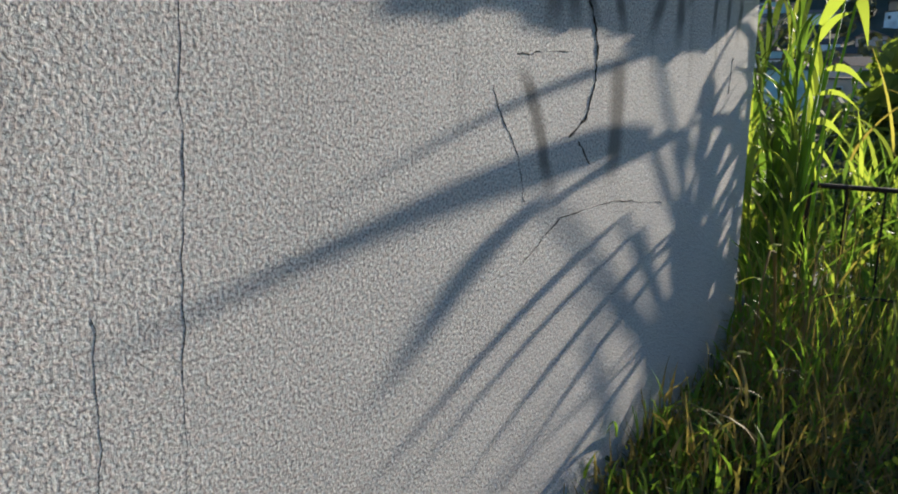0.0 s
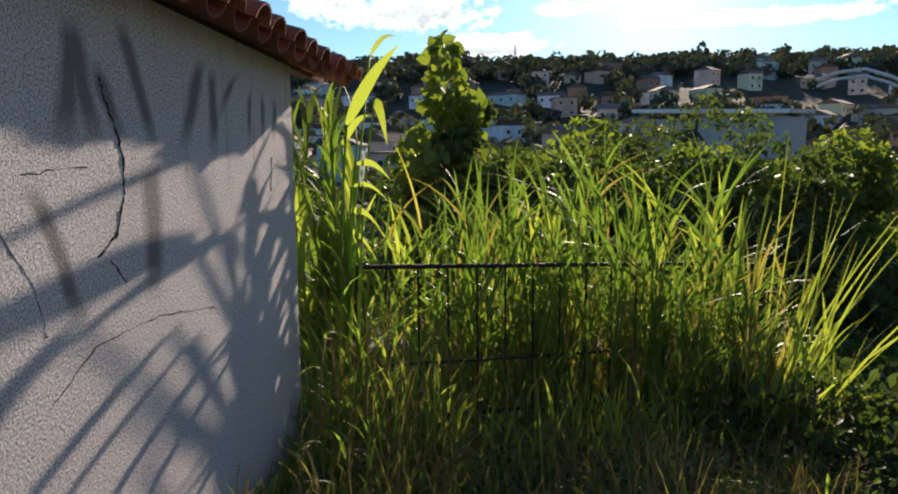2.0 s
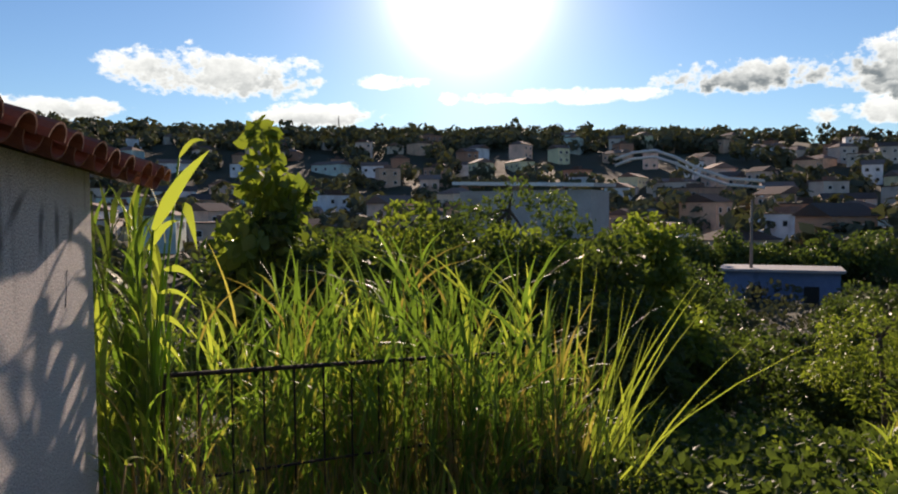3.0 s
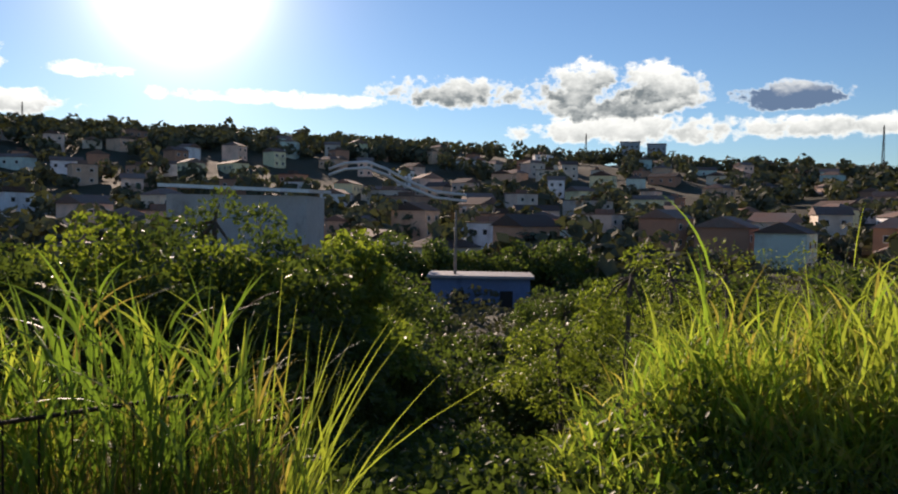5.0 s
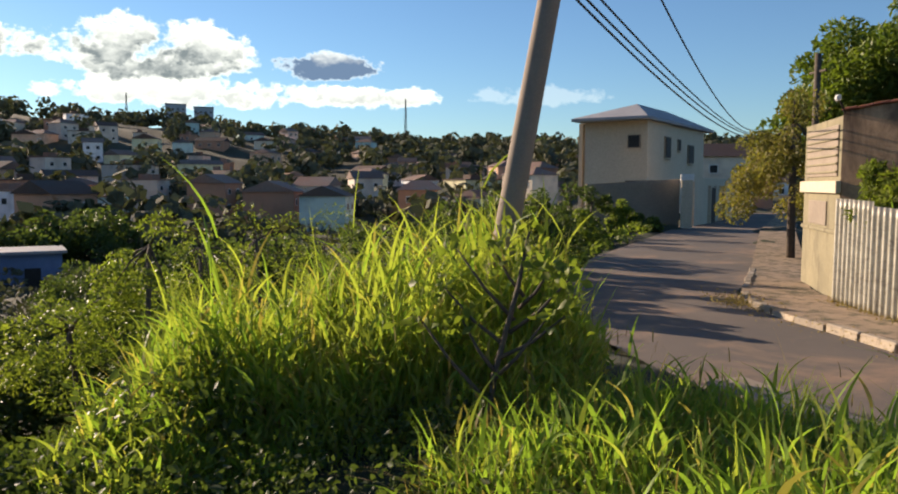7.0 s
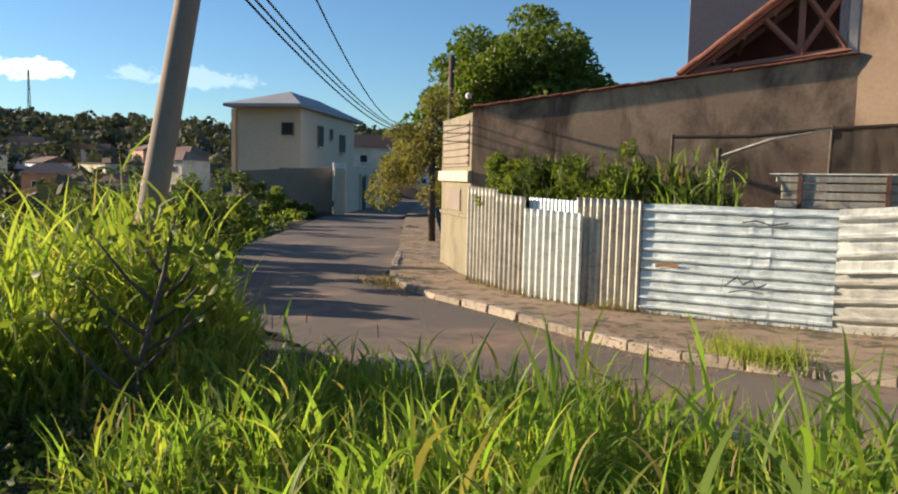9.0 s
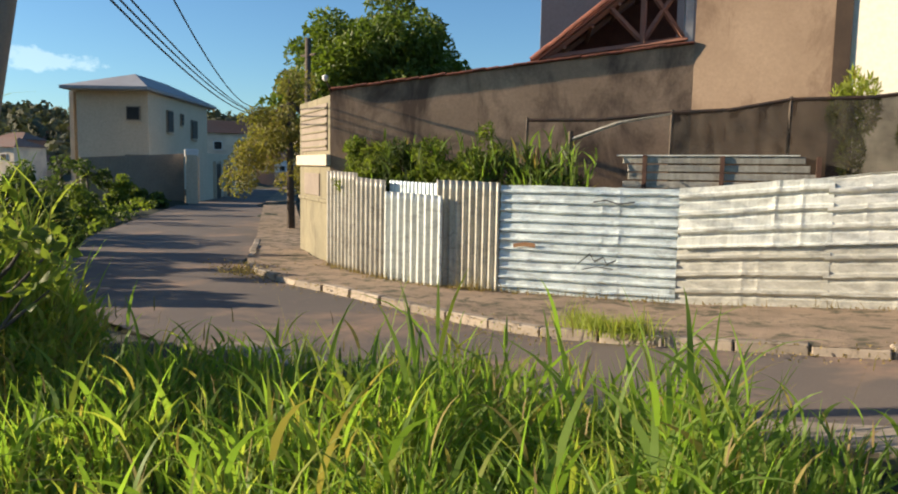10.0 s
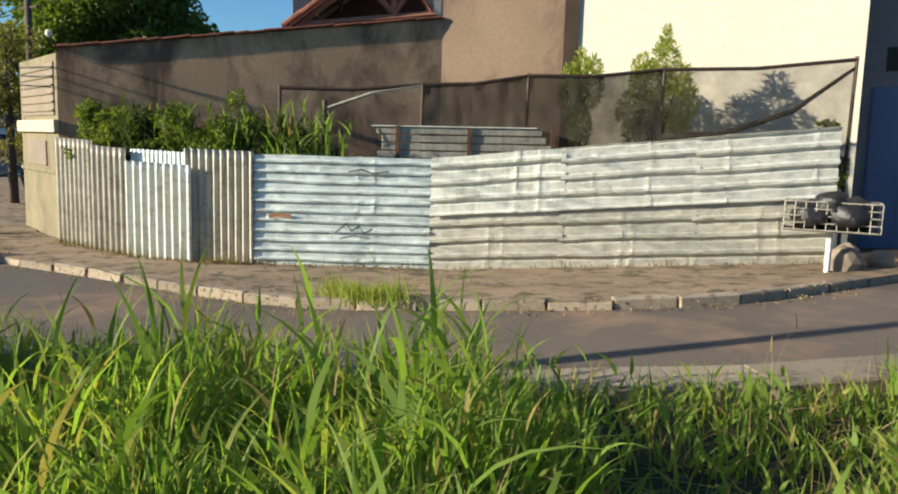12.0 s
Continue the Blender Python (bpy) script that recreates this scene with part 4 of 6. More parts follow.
def stalks(name, p, h, per, length, width, mat, label):
    """Leafy grass stalks: a thin stem each, with blades springing from it."""
    n = len(p)
    az, lean = RNG.random(n) * 6.28, np.abs(RNG.normal(size=n)) * 0.14
    stem = ribbons(p, h, az, lean, 0.014, 5, 0.2, RNG.random(n) * 6.28, 1.3)
    i = np.repeat(np.arange(n), per)
    t = RNG.uniform(0.25, 1.0, len(i))
    out = (lean * h)[i] * t ** 1.3
    root = np.column_stack([p[i, 0] + out * np.cos(az[i]), p[i, 1] + out * np.sin(az[i]), p[i, 2] + h[i] * t])
    m = len(i)
    leaf = ribbons(root, length * RNG.uniform(0.55, 1.2, m), RNG.random(m) * 6.28, RNG.uniform(0.12, 1.15, m) ** 1.2, width * RNG.uniform(0.6, 1.3, m), 6, 0.8, RNG.random(m) * 6.28, 1.35)
    tagged(array_mesh(name, *joined([stem, leaf]), mat), label, "grass", kind="stuff")


def gate_thicket():
    # leafy stalks behind and through the railing
    p = tufts(23, 49, 5.7, 7.2, 240, 2, 0.3)
    az, r = polar_of(p)
    h = np.interp(az, [23, 30, 40, 46, 49], [1.5, 1.75, 1.85, 1.65, 1.15]) * RNG.uniform(0.4, 1.15, len(p))
    # most stalks take the dark green; the rest carry sunlight in their colour
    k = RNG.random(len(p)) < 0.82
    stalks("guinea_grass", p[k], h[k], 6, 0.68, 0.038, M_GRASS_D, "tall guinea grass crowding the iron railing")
    stalks("guinea_grass", p[~k], h[~k], 6, 0.72, 0.038, M_GRASS_Y, "bright guinea grass blades with backlight put into their colour")
    # a spray of blades leaning out beyond the railing's end
    p = polar(RNG.uniform(48.0, 51.0, 30), RNG.uniform(5.2, 5.7, 30))
    grass("leaning_blades", p, 1.6, 0.42, 0.030, M_GRASS_Y, "long blades leaning out past the railing", 6, lean_az=RNG.normal(-0.45, 0.5, 30), droop=0.5, curve=1.25)
    # straight stems standing in and behind the railing
    p = tufts(23, 49, 5.3, 6.4, 1500, 6, 0.2)
    grass("grass_stems", p[::2], 1.25, 0.14, 0.014, M_DRY, "brown upright stems behind the railing", curve=1.2)
    grass("grass_stems", p[1::2], 1.30, 0.22, 0.018, M_GRASS_D, "green upright stems behind the railing", leafy=0.5, curve=1.2)
    p = tufts(20, 46, 4.5, 5.1, 420, 5, 0.14)
    grass("grass_stems", p, 0.75, 0.30, 0.018, M_GRASS_Y, "thin green stems before the railing", leafy=0.4)
    # brown undergrowth before the railing
    p = tufts(14, 54, 3.4, 4.9, 1500, 12, 0.14)
    grass("undergrowth", p, 0.32, 0.6, 0.016, M_GRASS, "shaded grass before the railing", leafy=0.55)
    grass("dry_undergrowth", tufts(14, 52, 3.2, 5.4, 3200, 10, 0.14), 0.5, 0.5, 0.012, M_DRY, "brown dead grass before the railing")
    # weeds along the foot of the wall
    u = RNG.uniform(-2.0, 0.3, 1700)
    o = np.abs(RNG.normal(size=1700)) * 0.22 + 0.04
    q = np.array(W_END)[None, :2] + u[:, None] * np.array(W_DIR)[None, :2] + o[:, None] * np.array(W_OUT)[None, :2]
    q = np.column_stack([q, land_z(q[:, 0], q[:, 1])])
    tall = np.interp(u, [-2.0, -0.9, 0.3], [0.3, 0.65, 1.1])
    grass("wall_weeds", q[::2], tall[::2], 0.4, 0.018, M_GRASS, "weeds climbing the foot of the plastered wall", leafy=0.5)
    grass("wall_weeds", q[1::2], tall[1::2] * 1.1, 0.3, 0.012, M_DRY, "dead brown weeds along the plastered wall", leafy=0.3)


verge()
mound()
gate_thicket()


def weeds(name, az0, az1, r0, r1, n, hmax, size, mat, label):
    """Low broad-leaved weeds: leaves spread on hidden stems."""
    az, r = RNG.uniform(az0, az1, n // 14), np.sqrt(RNG.uniform(r0 ** 2, r1 ** 2, n // 14))
    foot = polar(az, r)
    foot[inside(ROAD_POLY, foot[:, 0], foot[:, 1] - 0.5), 2] -= 3.0
    c = np.repeat(foot, 14, axis=0)
    h = np.repeat(RNG.uniform(0.4, 1.0, n // 14) * hmax, 14) * RNG.random(len(c)) ** 0.6
    c[:, :2] += RNG.normal(size=(len(c), 2)) * 0.16
    c[:, 2] += h + 0.03
    c = c[c[:, 2] > land_z(c[:, 0], c[:, 1])]
    v, q = leaves(c, size * RNG.uniform(0.6, 1.4, len(c)), None, 0.55, -0.1)
    return tagged(array_mesh(name, v, q, mat), label, "weeds", kind="stuff")


weeds("shade_weeds", 5, 62, 2.6, 5.0, 4200, 0.3, 0.05, M_LEAF, "dark broad-leaved weeds in the shade")
weeds("slope_weeds", 45, 78, 4.8, 9.5, 15000, 0.6, 0.09, M_LEAF, "dense broad-leaved weeds on the slope")
weeds("slope_weeds", 50, 70, 6.5, 9.0, 420, 0.7, 0.09, M_LEAF_L, "light green weeds catching the sun on the slope")
weeds("mound_weeds", 74, 84, 6.4, 9.0, 2400, 1.1, 0.09, M_LEAF, "leafy weeds mixed into the tall grass")
weeds("verge_weeds", 80, 104, 3.4, 6.3, 3600, 0.4, 0.06, M_LEAF, "small weeds under the verge grass")
weeds("far_bank_weeds", 100, 114, 12, 41, 8000, 0.6, 0.16, M_LEAF_L, "bushy weeds along the far bank of the street")


def crown_points(blobs, n, shell=0.55):
    """Points near the skin of overlapping ellipsoids: (x, y, z, rx, ry, rz)."""
    w = np.array([b[3] * b[4] + b[4] * b[5] + b[3] * b[5] for b in blobs])
    k = RNG.choice(len(blobs), n, p=w / w.sum())
    B = np.array(blobs)[k]
    d = RNG.normal(size=(n, 3))
    d /= np.linalg.norm(d, axis=1, keepdims=True)
    rad = 1 - shell * RNG.random(n) ** 2.2
    return B[:, :3] + d * B[:, 3:] * rad[:, None], d


def tree(name, at, blobs, n, size, mat, label, trunk=0.12, category="tree", limbs=6, droop=0.35, aspect=0.45, group=""):
    """A tree with tapered trunk, limbs into the crown's masses, and a crown of leaves. Blobs are relative to the foot."""
    owner = tagged(empty(name, at), label, category, group)
    p, d = crown_points(blobs, n)
    v, q = leaves(p, size * RNG.uniform(0.65, 1.3, n), d * 0.9, aspect, droop)
    array_mesh("crown", v, q, mat, owner)
    if trunk:
        fork = Vector((blobs[0][0] * 0.4, blobs[0][1] * 0.4, max(0.25 * blobs[0][2], blobs[0][2] - blobs[0][5] * 1.1)))
        bm = bmesh.new()
        tube(bm, [(0, 0, -0.25), (fork.x * 0.4 + 0.03, fork.y * 0.4, fork.z * 0.5), fork], [trunk * 1.25, trunk, trunk * 0.85], 9)
        part("trunk", bm, M_BARK, owner, smooth=True)
        for b in blobs[:limbs]:
            bm = bmesh.new()
            e = Vector(b[:3])
            m = fork.lerp(e, 0.5) + Vector((0, 0, 0.12 * (e - fork).length))
            tube(bm, [fork, m, e], [trunk * 0.6, trunk * 0.4, trunk * 0.15], 6)
            part("limb", bm, M_BARK, owner, smooth=True)
    return owner


def blobs_for(seed, count, w, h, z0, r):
    """Masses of a crown scattered in a dome."""
    g = np.random.default_rng(seed)
    out = []
    for i in range(count):
        a, s = g.uniform(0, 2 * np.pi), np.sqrt(g.uniform(0, 1)) * w
        zz = z0 + h * (1 - (s / w) ** 2) * g.uniform(0.35, 1.0)
        k = r * g.uniform(0.7, 1.25)
        out.append((math.cos(a) * s, math.sin(a) * s, zz, k, k, k * 0.8))
    out.sort(key=lambda b: math.hypot(b[0], b[1]))
    return out


def at(az, r):
    p = polar([az], [r])[0]
    return (float(p[0]), float(p[1]), float(p[2]))


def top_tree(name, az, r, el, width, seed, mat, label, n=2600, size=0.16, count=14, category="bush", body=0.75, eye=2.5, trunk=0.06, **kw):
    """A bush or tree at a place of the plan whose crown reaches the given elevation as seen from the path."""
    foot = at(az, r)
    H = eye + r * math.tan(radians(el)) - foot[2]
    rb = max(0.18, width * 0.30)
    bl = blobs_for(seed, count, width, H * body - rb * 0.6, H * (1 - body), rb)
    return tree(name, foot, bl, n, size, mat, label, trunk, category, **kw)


# creeper-hung thicket behind the railing
for i, (az, r, el, w) in enumerate(((34, 14, 0.7, 2.1), (37.5, 13.4, 0.2, 2.1), (41.5, 14, 0.3, 2.2), (46, 13.6, -0.1, 2.1), (50.5, 13.8, 0.4, 2.1), (54.8, 13.0, 1.25, 1.7), (57, 13.2, 0.9, 1.0), (30, 13.0, -0.3, 2.0), (26, 13, -0.6, 2.0), (44, 11.5, -1.6, 1.5), (36, 11.2, -1.4, 1.5), (52.5, 11.0, -1.8, 1.4))):
    top_tree("creeper_bush", az, r, el, w, 20 + i, M_LEAF_L if i in (0, 1, 3, 5, 6, 8) else M_LEAF, "dense dark bush hung with glossy heart-leaved creeper", 6000, 0.16, 26, body=0.85, group="valley bushes")
tree("sapling", at(28.5, 11.0), [(0, 0, 2.1, 0.9, 0.9, 0.6), (0.3, 0.2, 2.6, 0.75, 0.75, 0.5), (-0.35, -0.1, 2.9, 0.6, 0.6, 0.45), (0.1, 0.1, 3.3, 0.5, 0.5, 0.4), (-0.05, 0.0, 3.8, 0.36, 0.36, 0.35), (0.28, -0.1, 3.6, 0.25, 0.25, 0.25), (-0.05, 0.05, 4.35, 0.26, 0.26, 0.25)], 900, 0.27, M_LEAF_L, "slender sapling with large drooping lobed leaves", 0.05, aspect=0.6, droop=0.6)
top_tree("sapling", 30.2, 11.4, 3.2, 1.2, 52, M_LEAF, "leafy sapling in front of the hill", 1800, 0.22, 12, "tree", 0.7, 2.4, 0.05)
# bushes down the slope
for i, (az, r, el, w, m) in enumerate(((65, 14, -8.6, 1.9, M_LEAF), (70.5, 15, -9.4, 1.6, M_LEAF), (60, 70, -1.0, 4.6, M_LEAF), (64.5, 72, -1.5, 4.4, M_LEAF), (69, 72, -1.2, 4.6, M_LEAF), (73.5, 68, -1.6, 4.6, M_LEAF), (61.5, 40, -4.6, 2.6, M_LEAF), (73.0, 42, -4.4, 2.8, M_LEAF), (67.0, 30, -8.2, 2.2, M_LEAF), (71.5, 32, -7.6, 2.2, M_LEAF), (60.5, 13.0, -9.5, 1.2, M_LEAF), (75, 14.5, -7.0, 1.6, M_LEAF), (58.5, 30, -0.8, 3.0, M_LEAF), (79, 24, -1.5, 2.8, M_LEAF), (86, 26, -1.8, 3.0, M_LEAF), (55, 18, -3.0, 2.4, M_LEAF), (92, 26, -1.8, 3.0, M_LEAF), (98, 28, -1.0, 3.0, M_LEAF))):
    top_tree("slope_bush", az, r, el, w, 70 + i, m, "rounded leafy bush on the valley slope", 4200, 0.45 if r > 60 else 0.22 if r > 17 else 0.13, 24, body=0.85, group="valley bushes")
for i, (az, r, el, w) in enumerate(((49.0, 8.4, -13.5, 0.8), (53.0, 8.6, -14.5, 0.9), (57.5, 8.8, -15.0, 0.9), (62.0, 9.2, -15.5, 0.9), (66.5, 9.6, -15.0, 0.8))):
    top_tree("slope_bush", az, r, el, w, 300 + i, M_LEAF, "low glossy-leaved bush on the slope", 1900, 0.10, 18, body=0.85, trunk=0.03, group="valley bushes")
# feathery shrubs behind the tall grass; last three, mostly hidden, added for road shade
for i, (az, r, el, w) in enumerate(((72.5, 11.5, -1.9, 0.9), (76.6, 11.0, 1.0, 0.8), (80.5, 13.8, 0.0, 1.2), (84.5, 15.0, -0.4, 1.5), (88.0, 15.5, -0.2, 1.6), (92.0, 16.0, 0.1, 1.8), (95.5, 17.0, 0.3, 1.8), (98.5, 18.5, 0.0, 1.7))):
    top_tree("feathery_shrub", az, r, el, w, 110 + i, M_LEAF_L, "airy shrub with fine leaflets behind the grass", 2600, 0.085, 18, body=0.7, aspect=0.3, trunk=0.035, group="feathery shrubs")
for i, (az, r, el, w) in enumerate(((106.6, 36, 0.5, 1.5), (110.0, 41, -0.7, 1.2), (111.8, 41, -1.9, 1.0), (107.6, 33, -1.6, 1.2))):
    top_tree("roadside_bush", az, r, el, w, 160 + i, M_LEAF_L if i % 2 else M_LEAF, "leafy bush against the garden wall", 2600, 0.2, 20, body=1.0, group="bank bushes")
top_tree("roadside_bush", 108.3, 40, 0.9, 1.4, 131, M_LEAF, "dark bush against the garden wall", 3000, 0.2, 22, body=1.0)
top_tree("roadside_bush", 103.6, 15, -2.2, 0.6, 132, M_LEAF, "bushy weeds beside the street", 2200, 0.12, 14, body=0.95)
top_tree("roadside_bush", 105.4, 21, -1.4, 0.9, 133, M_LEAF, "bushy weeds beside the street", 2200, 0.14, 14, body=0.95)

for i, (az, r, el, w) in enumerate(((56.5, 18.0, 2.8, 1.1), (52.0, 17.0, 2.6, 1.7), (47.0, 17.0, 2.3, 1.8))):
    top_tree("slope_bush", az, r, el, w, 151 + i, M_LEAF_L if i == 0 else M_LEAF, "round leafy bush before the pale hall", 4200, 0.14, 22, body=0.95, group="slope bushes")
# bank growth; those hidden behind the mound are added to shade the road
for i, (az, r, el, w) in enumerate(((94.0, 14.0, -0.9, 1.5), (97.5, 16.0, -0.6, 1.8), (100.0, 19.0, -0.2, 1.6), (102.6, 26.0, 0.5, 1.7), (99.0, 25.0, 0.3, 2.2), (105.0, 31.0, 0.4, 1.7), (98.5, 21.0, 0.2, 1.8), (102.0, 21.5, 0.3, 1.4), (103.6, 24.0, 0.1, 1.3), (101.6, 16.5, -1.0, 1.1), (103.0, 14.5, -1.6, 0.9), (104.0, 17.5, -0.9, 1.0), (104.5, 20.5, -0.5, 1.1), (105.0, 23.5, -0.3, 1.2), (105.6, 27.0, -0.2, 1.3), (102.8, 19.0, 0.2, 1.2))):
    top_tree("roadside_bush", az, r, el, w, 141 + i, M_LEAF, "bushy growth along the bank, partly hidden and added to shade the street", 3600, 0.16, 18, body=0.95, group="bank bushes")


def cane_clump():
    """Broad-leaved cane crowding the corner of the wall."""
    owner = tagged(empty("cane_clump", (1.95, 4.75, 0.2)), "tall cane with broad bright leaves at the house corner", "plant")
    bases = np.column_stack([RNG.normal(0.10, 0.17, 26), RNG.normal(0.20, 0.20, 26), np.zeros(26)])
    for i, b in enumerate(bases):
        h = RNG.uniform(1.1, 2.25)
        lx, ly = RNG.normal(0, 0.10, 2)
        pts = [(b[0] + lx * t * t, b[1] + ly * t * t, h * t) for t in (0, 0.35, 0.7, 1.0)]
        bm = bmesh.new()
        tube(bm, pts, [0.014, 0.012, 0.010, 0.006], 6)
        part("stem", bm, M_GRASS, owner, smooth=True)
        n = 15
        t = np.linspace(0.25, 1.0, n)
        root = np.stack([b[0] + lx * t * t, b[1] + ly * t * t, h * t], -1)
        v, q = ribbons(root, RNG.uniform(0.35, 0.7, n), RNG.random(n) * 6.28, RNG.uniform(0.25, 1.0, n), RNG.uniform(0.03, 0.055, n), 6, 1.1)
        per = len(v) // n
        for k in range(n):
            one = v[k * per:(k + 1) * per]
            # leaves that would reach far out before the wall are broken off
            if ((one[:, 0] + 0.26) * W_OUT.x + (one[:, 1] + 0.39) * W_OUT.y).max() < 0.24:
                array_mesh("leaf_blade", one, q[:6], (M_GRASS_Y, M_GRASS_D, M_LEAF, M_GRASS_D)[i % 4], owner)


cane_clump()


def corner_reeds():
    """Reed leaves reaching out past the corner of the wall; the low sun throws their shadows along the plaster."""
    # along the wall past its corner, height and distance out: root and tip, then width
    blades = (((0.30, 2.24, 0.25), (0.20, 2.70, 0.60), 0.085), ((0.75, 2.70, 0.31), (0.35, 2.77, 0.56), 0.035), ((0.44, 2.40, 0.40), (0.30, 2.12, 0.50), 0.07), ((0.36, 2.00, 0.29), (0.29, 1.90, 0.52), 0.05), ((0.34, 1.86, 0.26), (0.27, 1.78, 0.50), 0.035), ((0.40, 1.70, 0.22), (0.29, 1.60, 0.45), 0.05), ((0.42, 1.58, 0.2), (0.3, 1.4, 0.42), 0.04), ((0.38, 2.12, 0.2), (0.25, 2.30, 0.42), 0.05))
    for i, (a, b, w) in enumerate(blades):
        def spot(c):
            p = W_END + W_DIR * c[0] + W_OUT * c[2]
            return Vector((p.x, p.y, c[1]))
        r, t = spot(a), spot(b)
        foot = W_END + W_DIR * 0.42 + W_OUT * (0.05 + 0.02 * i)
        z0 = float(land_z(foot.x, foot.y))
        owner = tagged(empty("corner_reed", (foot.x, foot.y, z0)), "tall reed leaning out past the house corner", "plant", "corner reeds")
        o = Vector((foot.x, foot.y, z0))
        bm = bmesh.new()
        tube(bm, [Vector((0, 0, -0.1)), (r - o) * 0.5 + Vector((0.0, 0.0, 0.12)), r - o], [0.012, 0.010, 0.007], 6)
        part("stem", bm, M_GRASS, owner, smooth=True)
        v, q = [], []
        side = (t - r).cross(SUN_DIR).normalized()
        for k in range(9):
            s = k / 8
            p = r.lerp(t, s) + Vector((0, 0, 0.05 * math.sin(math.pi * s))) - o
            ww = w * 0.5 * min(1, 0.35 + 3 * s) * max(0.05, 1 - s ** 2.2)
            v += [p - side * ww, p + side * ww]
        q = [[2 * k, 2 * k + 1, 2 * k + 3, 2 * k + 2] for k in range(8)]
        array_mesh("leaf_blade", v, q, M_GRASS_Y, owner)


corner_reeds()


def bent_stalks():
    """Dead stalks that rise beside the wall and hang over."""
    for i, (u, o, h, reach) in enumerate(((-0.45, 0.35, 1.05, 0.30), (-0.15, 0.42, 0.95, -0.35), (0.1, 0.5, 1.15, -0.45), (-0.75, 0.30, 0.55, 0.25))):
        p = W_END + W_DIR * u + W_OUT * o
        z0 = float(land_z(p.x, p.y))
        owner = tagged(empty("bent_stalk", (p.x, p.y, z0)), "dead grass stalk bent over beside the wall", "plant", "bent stalks")
        d = -W_DIR * reach
        pts = [Vector((0, 0, -0.05)), Vector((0, 0, h * 0.6)) + d * 0.1, Vector((0, 0, h * 0.97)) + d * 0.45, Vector((0, 0, h)) + d * 0.8, Vector((0, 0, h * 0.86)) + d * 1.1, Vector((0, 0, h * 0.5)) + d * 1.25]
        bm = bmesh.new()
        tube(bm, pts, [0.009, 0.008, 0.007, 0.006, 0.005, 0.003], 6)
        part("stem", bm, M_DRY, owner, smooth=True)
        root = np.array([pts[3], pts[4]])
        v, q = ribbons(root, np.array([0.12, 0.1]), np.array([0.4, 2.0 + i]), np.array([1.9, 1.8]), 0.03, 6, 2.0)
        for k in range(2):
            array_mesh("leaf_blade", v[k * 14:(k + 1) * 14], q[:6], M_GRASS_Y, owner)


bent_stalks()


def woody_shrub():
    """The bare-branched shrub with round leaves in front of the pole."""
    foot = at(101.3, 6.0)
    owner = tagged(empty("woody_shrub", foot), "bare-branched shrub with tufts of round leaves", "shrub")
    r = random.Random(8)
    ends = []
    for k in range(9):
        a, l = r.uniform(-0.8, 0.8) + (math.pi if k % 2 else 0), r.uniform(0.35, 0.8)
        s = Vector((0.05 * k, -0.05 * k, 0.35 + 0.09 * k))
        e = s + Vector((0.25 * math.cos(a), math.sin(a) * 0.2 + (-1) ** k * l * 0.75, l * 0.8))
        bm = bmesh.new()
        tube(bm, [s, s.lerp(e, 0.5) + Vector((0, 0, -0.04)), e], [0.02, 0.014, 0.006], 6)
        part("branch", bm, M_BARK, owner, smooth=True)
        ends.append(e)
    bm = bmesh.new()
    tube(bm, [(0, 0, -0.1), (0.1, -0.1, 0.5), (0.4, -0.35, 1.15), (0.45, -0.45, 1.6)], [0.03, 0.026, 0.02, 0.01], 7)
    part("stem", bm, M_BARK, owner, smooth=True)
    c = np.array(ends + [Vector((0.45, -0.45, 1.6)), Vector((0.42, -0.4, 1.4))])
    p = np.repeat(c, 13, axis=0) + RNG.normal(size=(len(c) * 13, 3)) * 0.09
    v, q = leaves(p, 0.12, None, 0.6, 0.0)
    array_mesh("foliage", v, q, M_LEAF_L, owner)


woody_shrub()

# ---------------------------------------------------------------- far hillside


def town_paint():
    mat, k, b, out = material("town_walls", 0.9, 0.0, 0.2)
    r = k.add("ShaderNodeObjectInfo").outputs["Random"]
    ramp = k.add("ShaderNodeValToRGB")
    ramp.color_ramp.interpolation = "CONSTANT"
    cols = tuple(tuple(min(0.8, v * 1.75) for v in c) for c in ((0.40, 0.26, 0.18), (0.46, 0.38, 0.29), (0.27, 0.14, 0.09), (0.50, 0.42, 0.26), (0.30, 0.38, 0.35), (0.48, 0.32, 0.25), (0.60, 0.56, 0.48), (0.30, 0.18, 0.12), (0.36, 0.31, 0.26)))
    e = ramp.color_ramp.elements
    while len(e) < len(cols):
        e.new(0.5)
    for i, c in enumerate(cols):
        e[i].position, e[i].color = i / len(cols), (*c, 1)
    k.put(ramp.inputs[0], r)
    n = k.noise(k.world_pos(), 0.5, 4.0)
    k.put(b.inputs["Base Color"], k.mix(k.ramp(n, 0.45, 0.75, 0, 0.45), ramp.outputs[0], (0.16, 0.13, 0.11)))
    return mat


M_TOWN = town_paint()
M_TOWNROOF = mottled("town_roofs", (0.20, 0.11, 0.08), (0.17, 0.14, 0.12), 0.2, 3.0, 0.9, 0.2, 0.02, coord="World", vary=0.5)


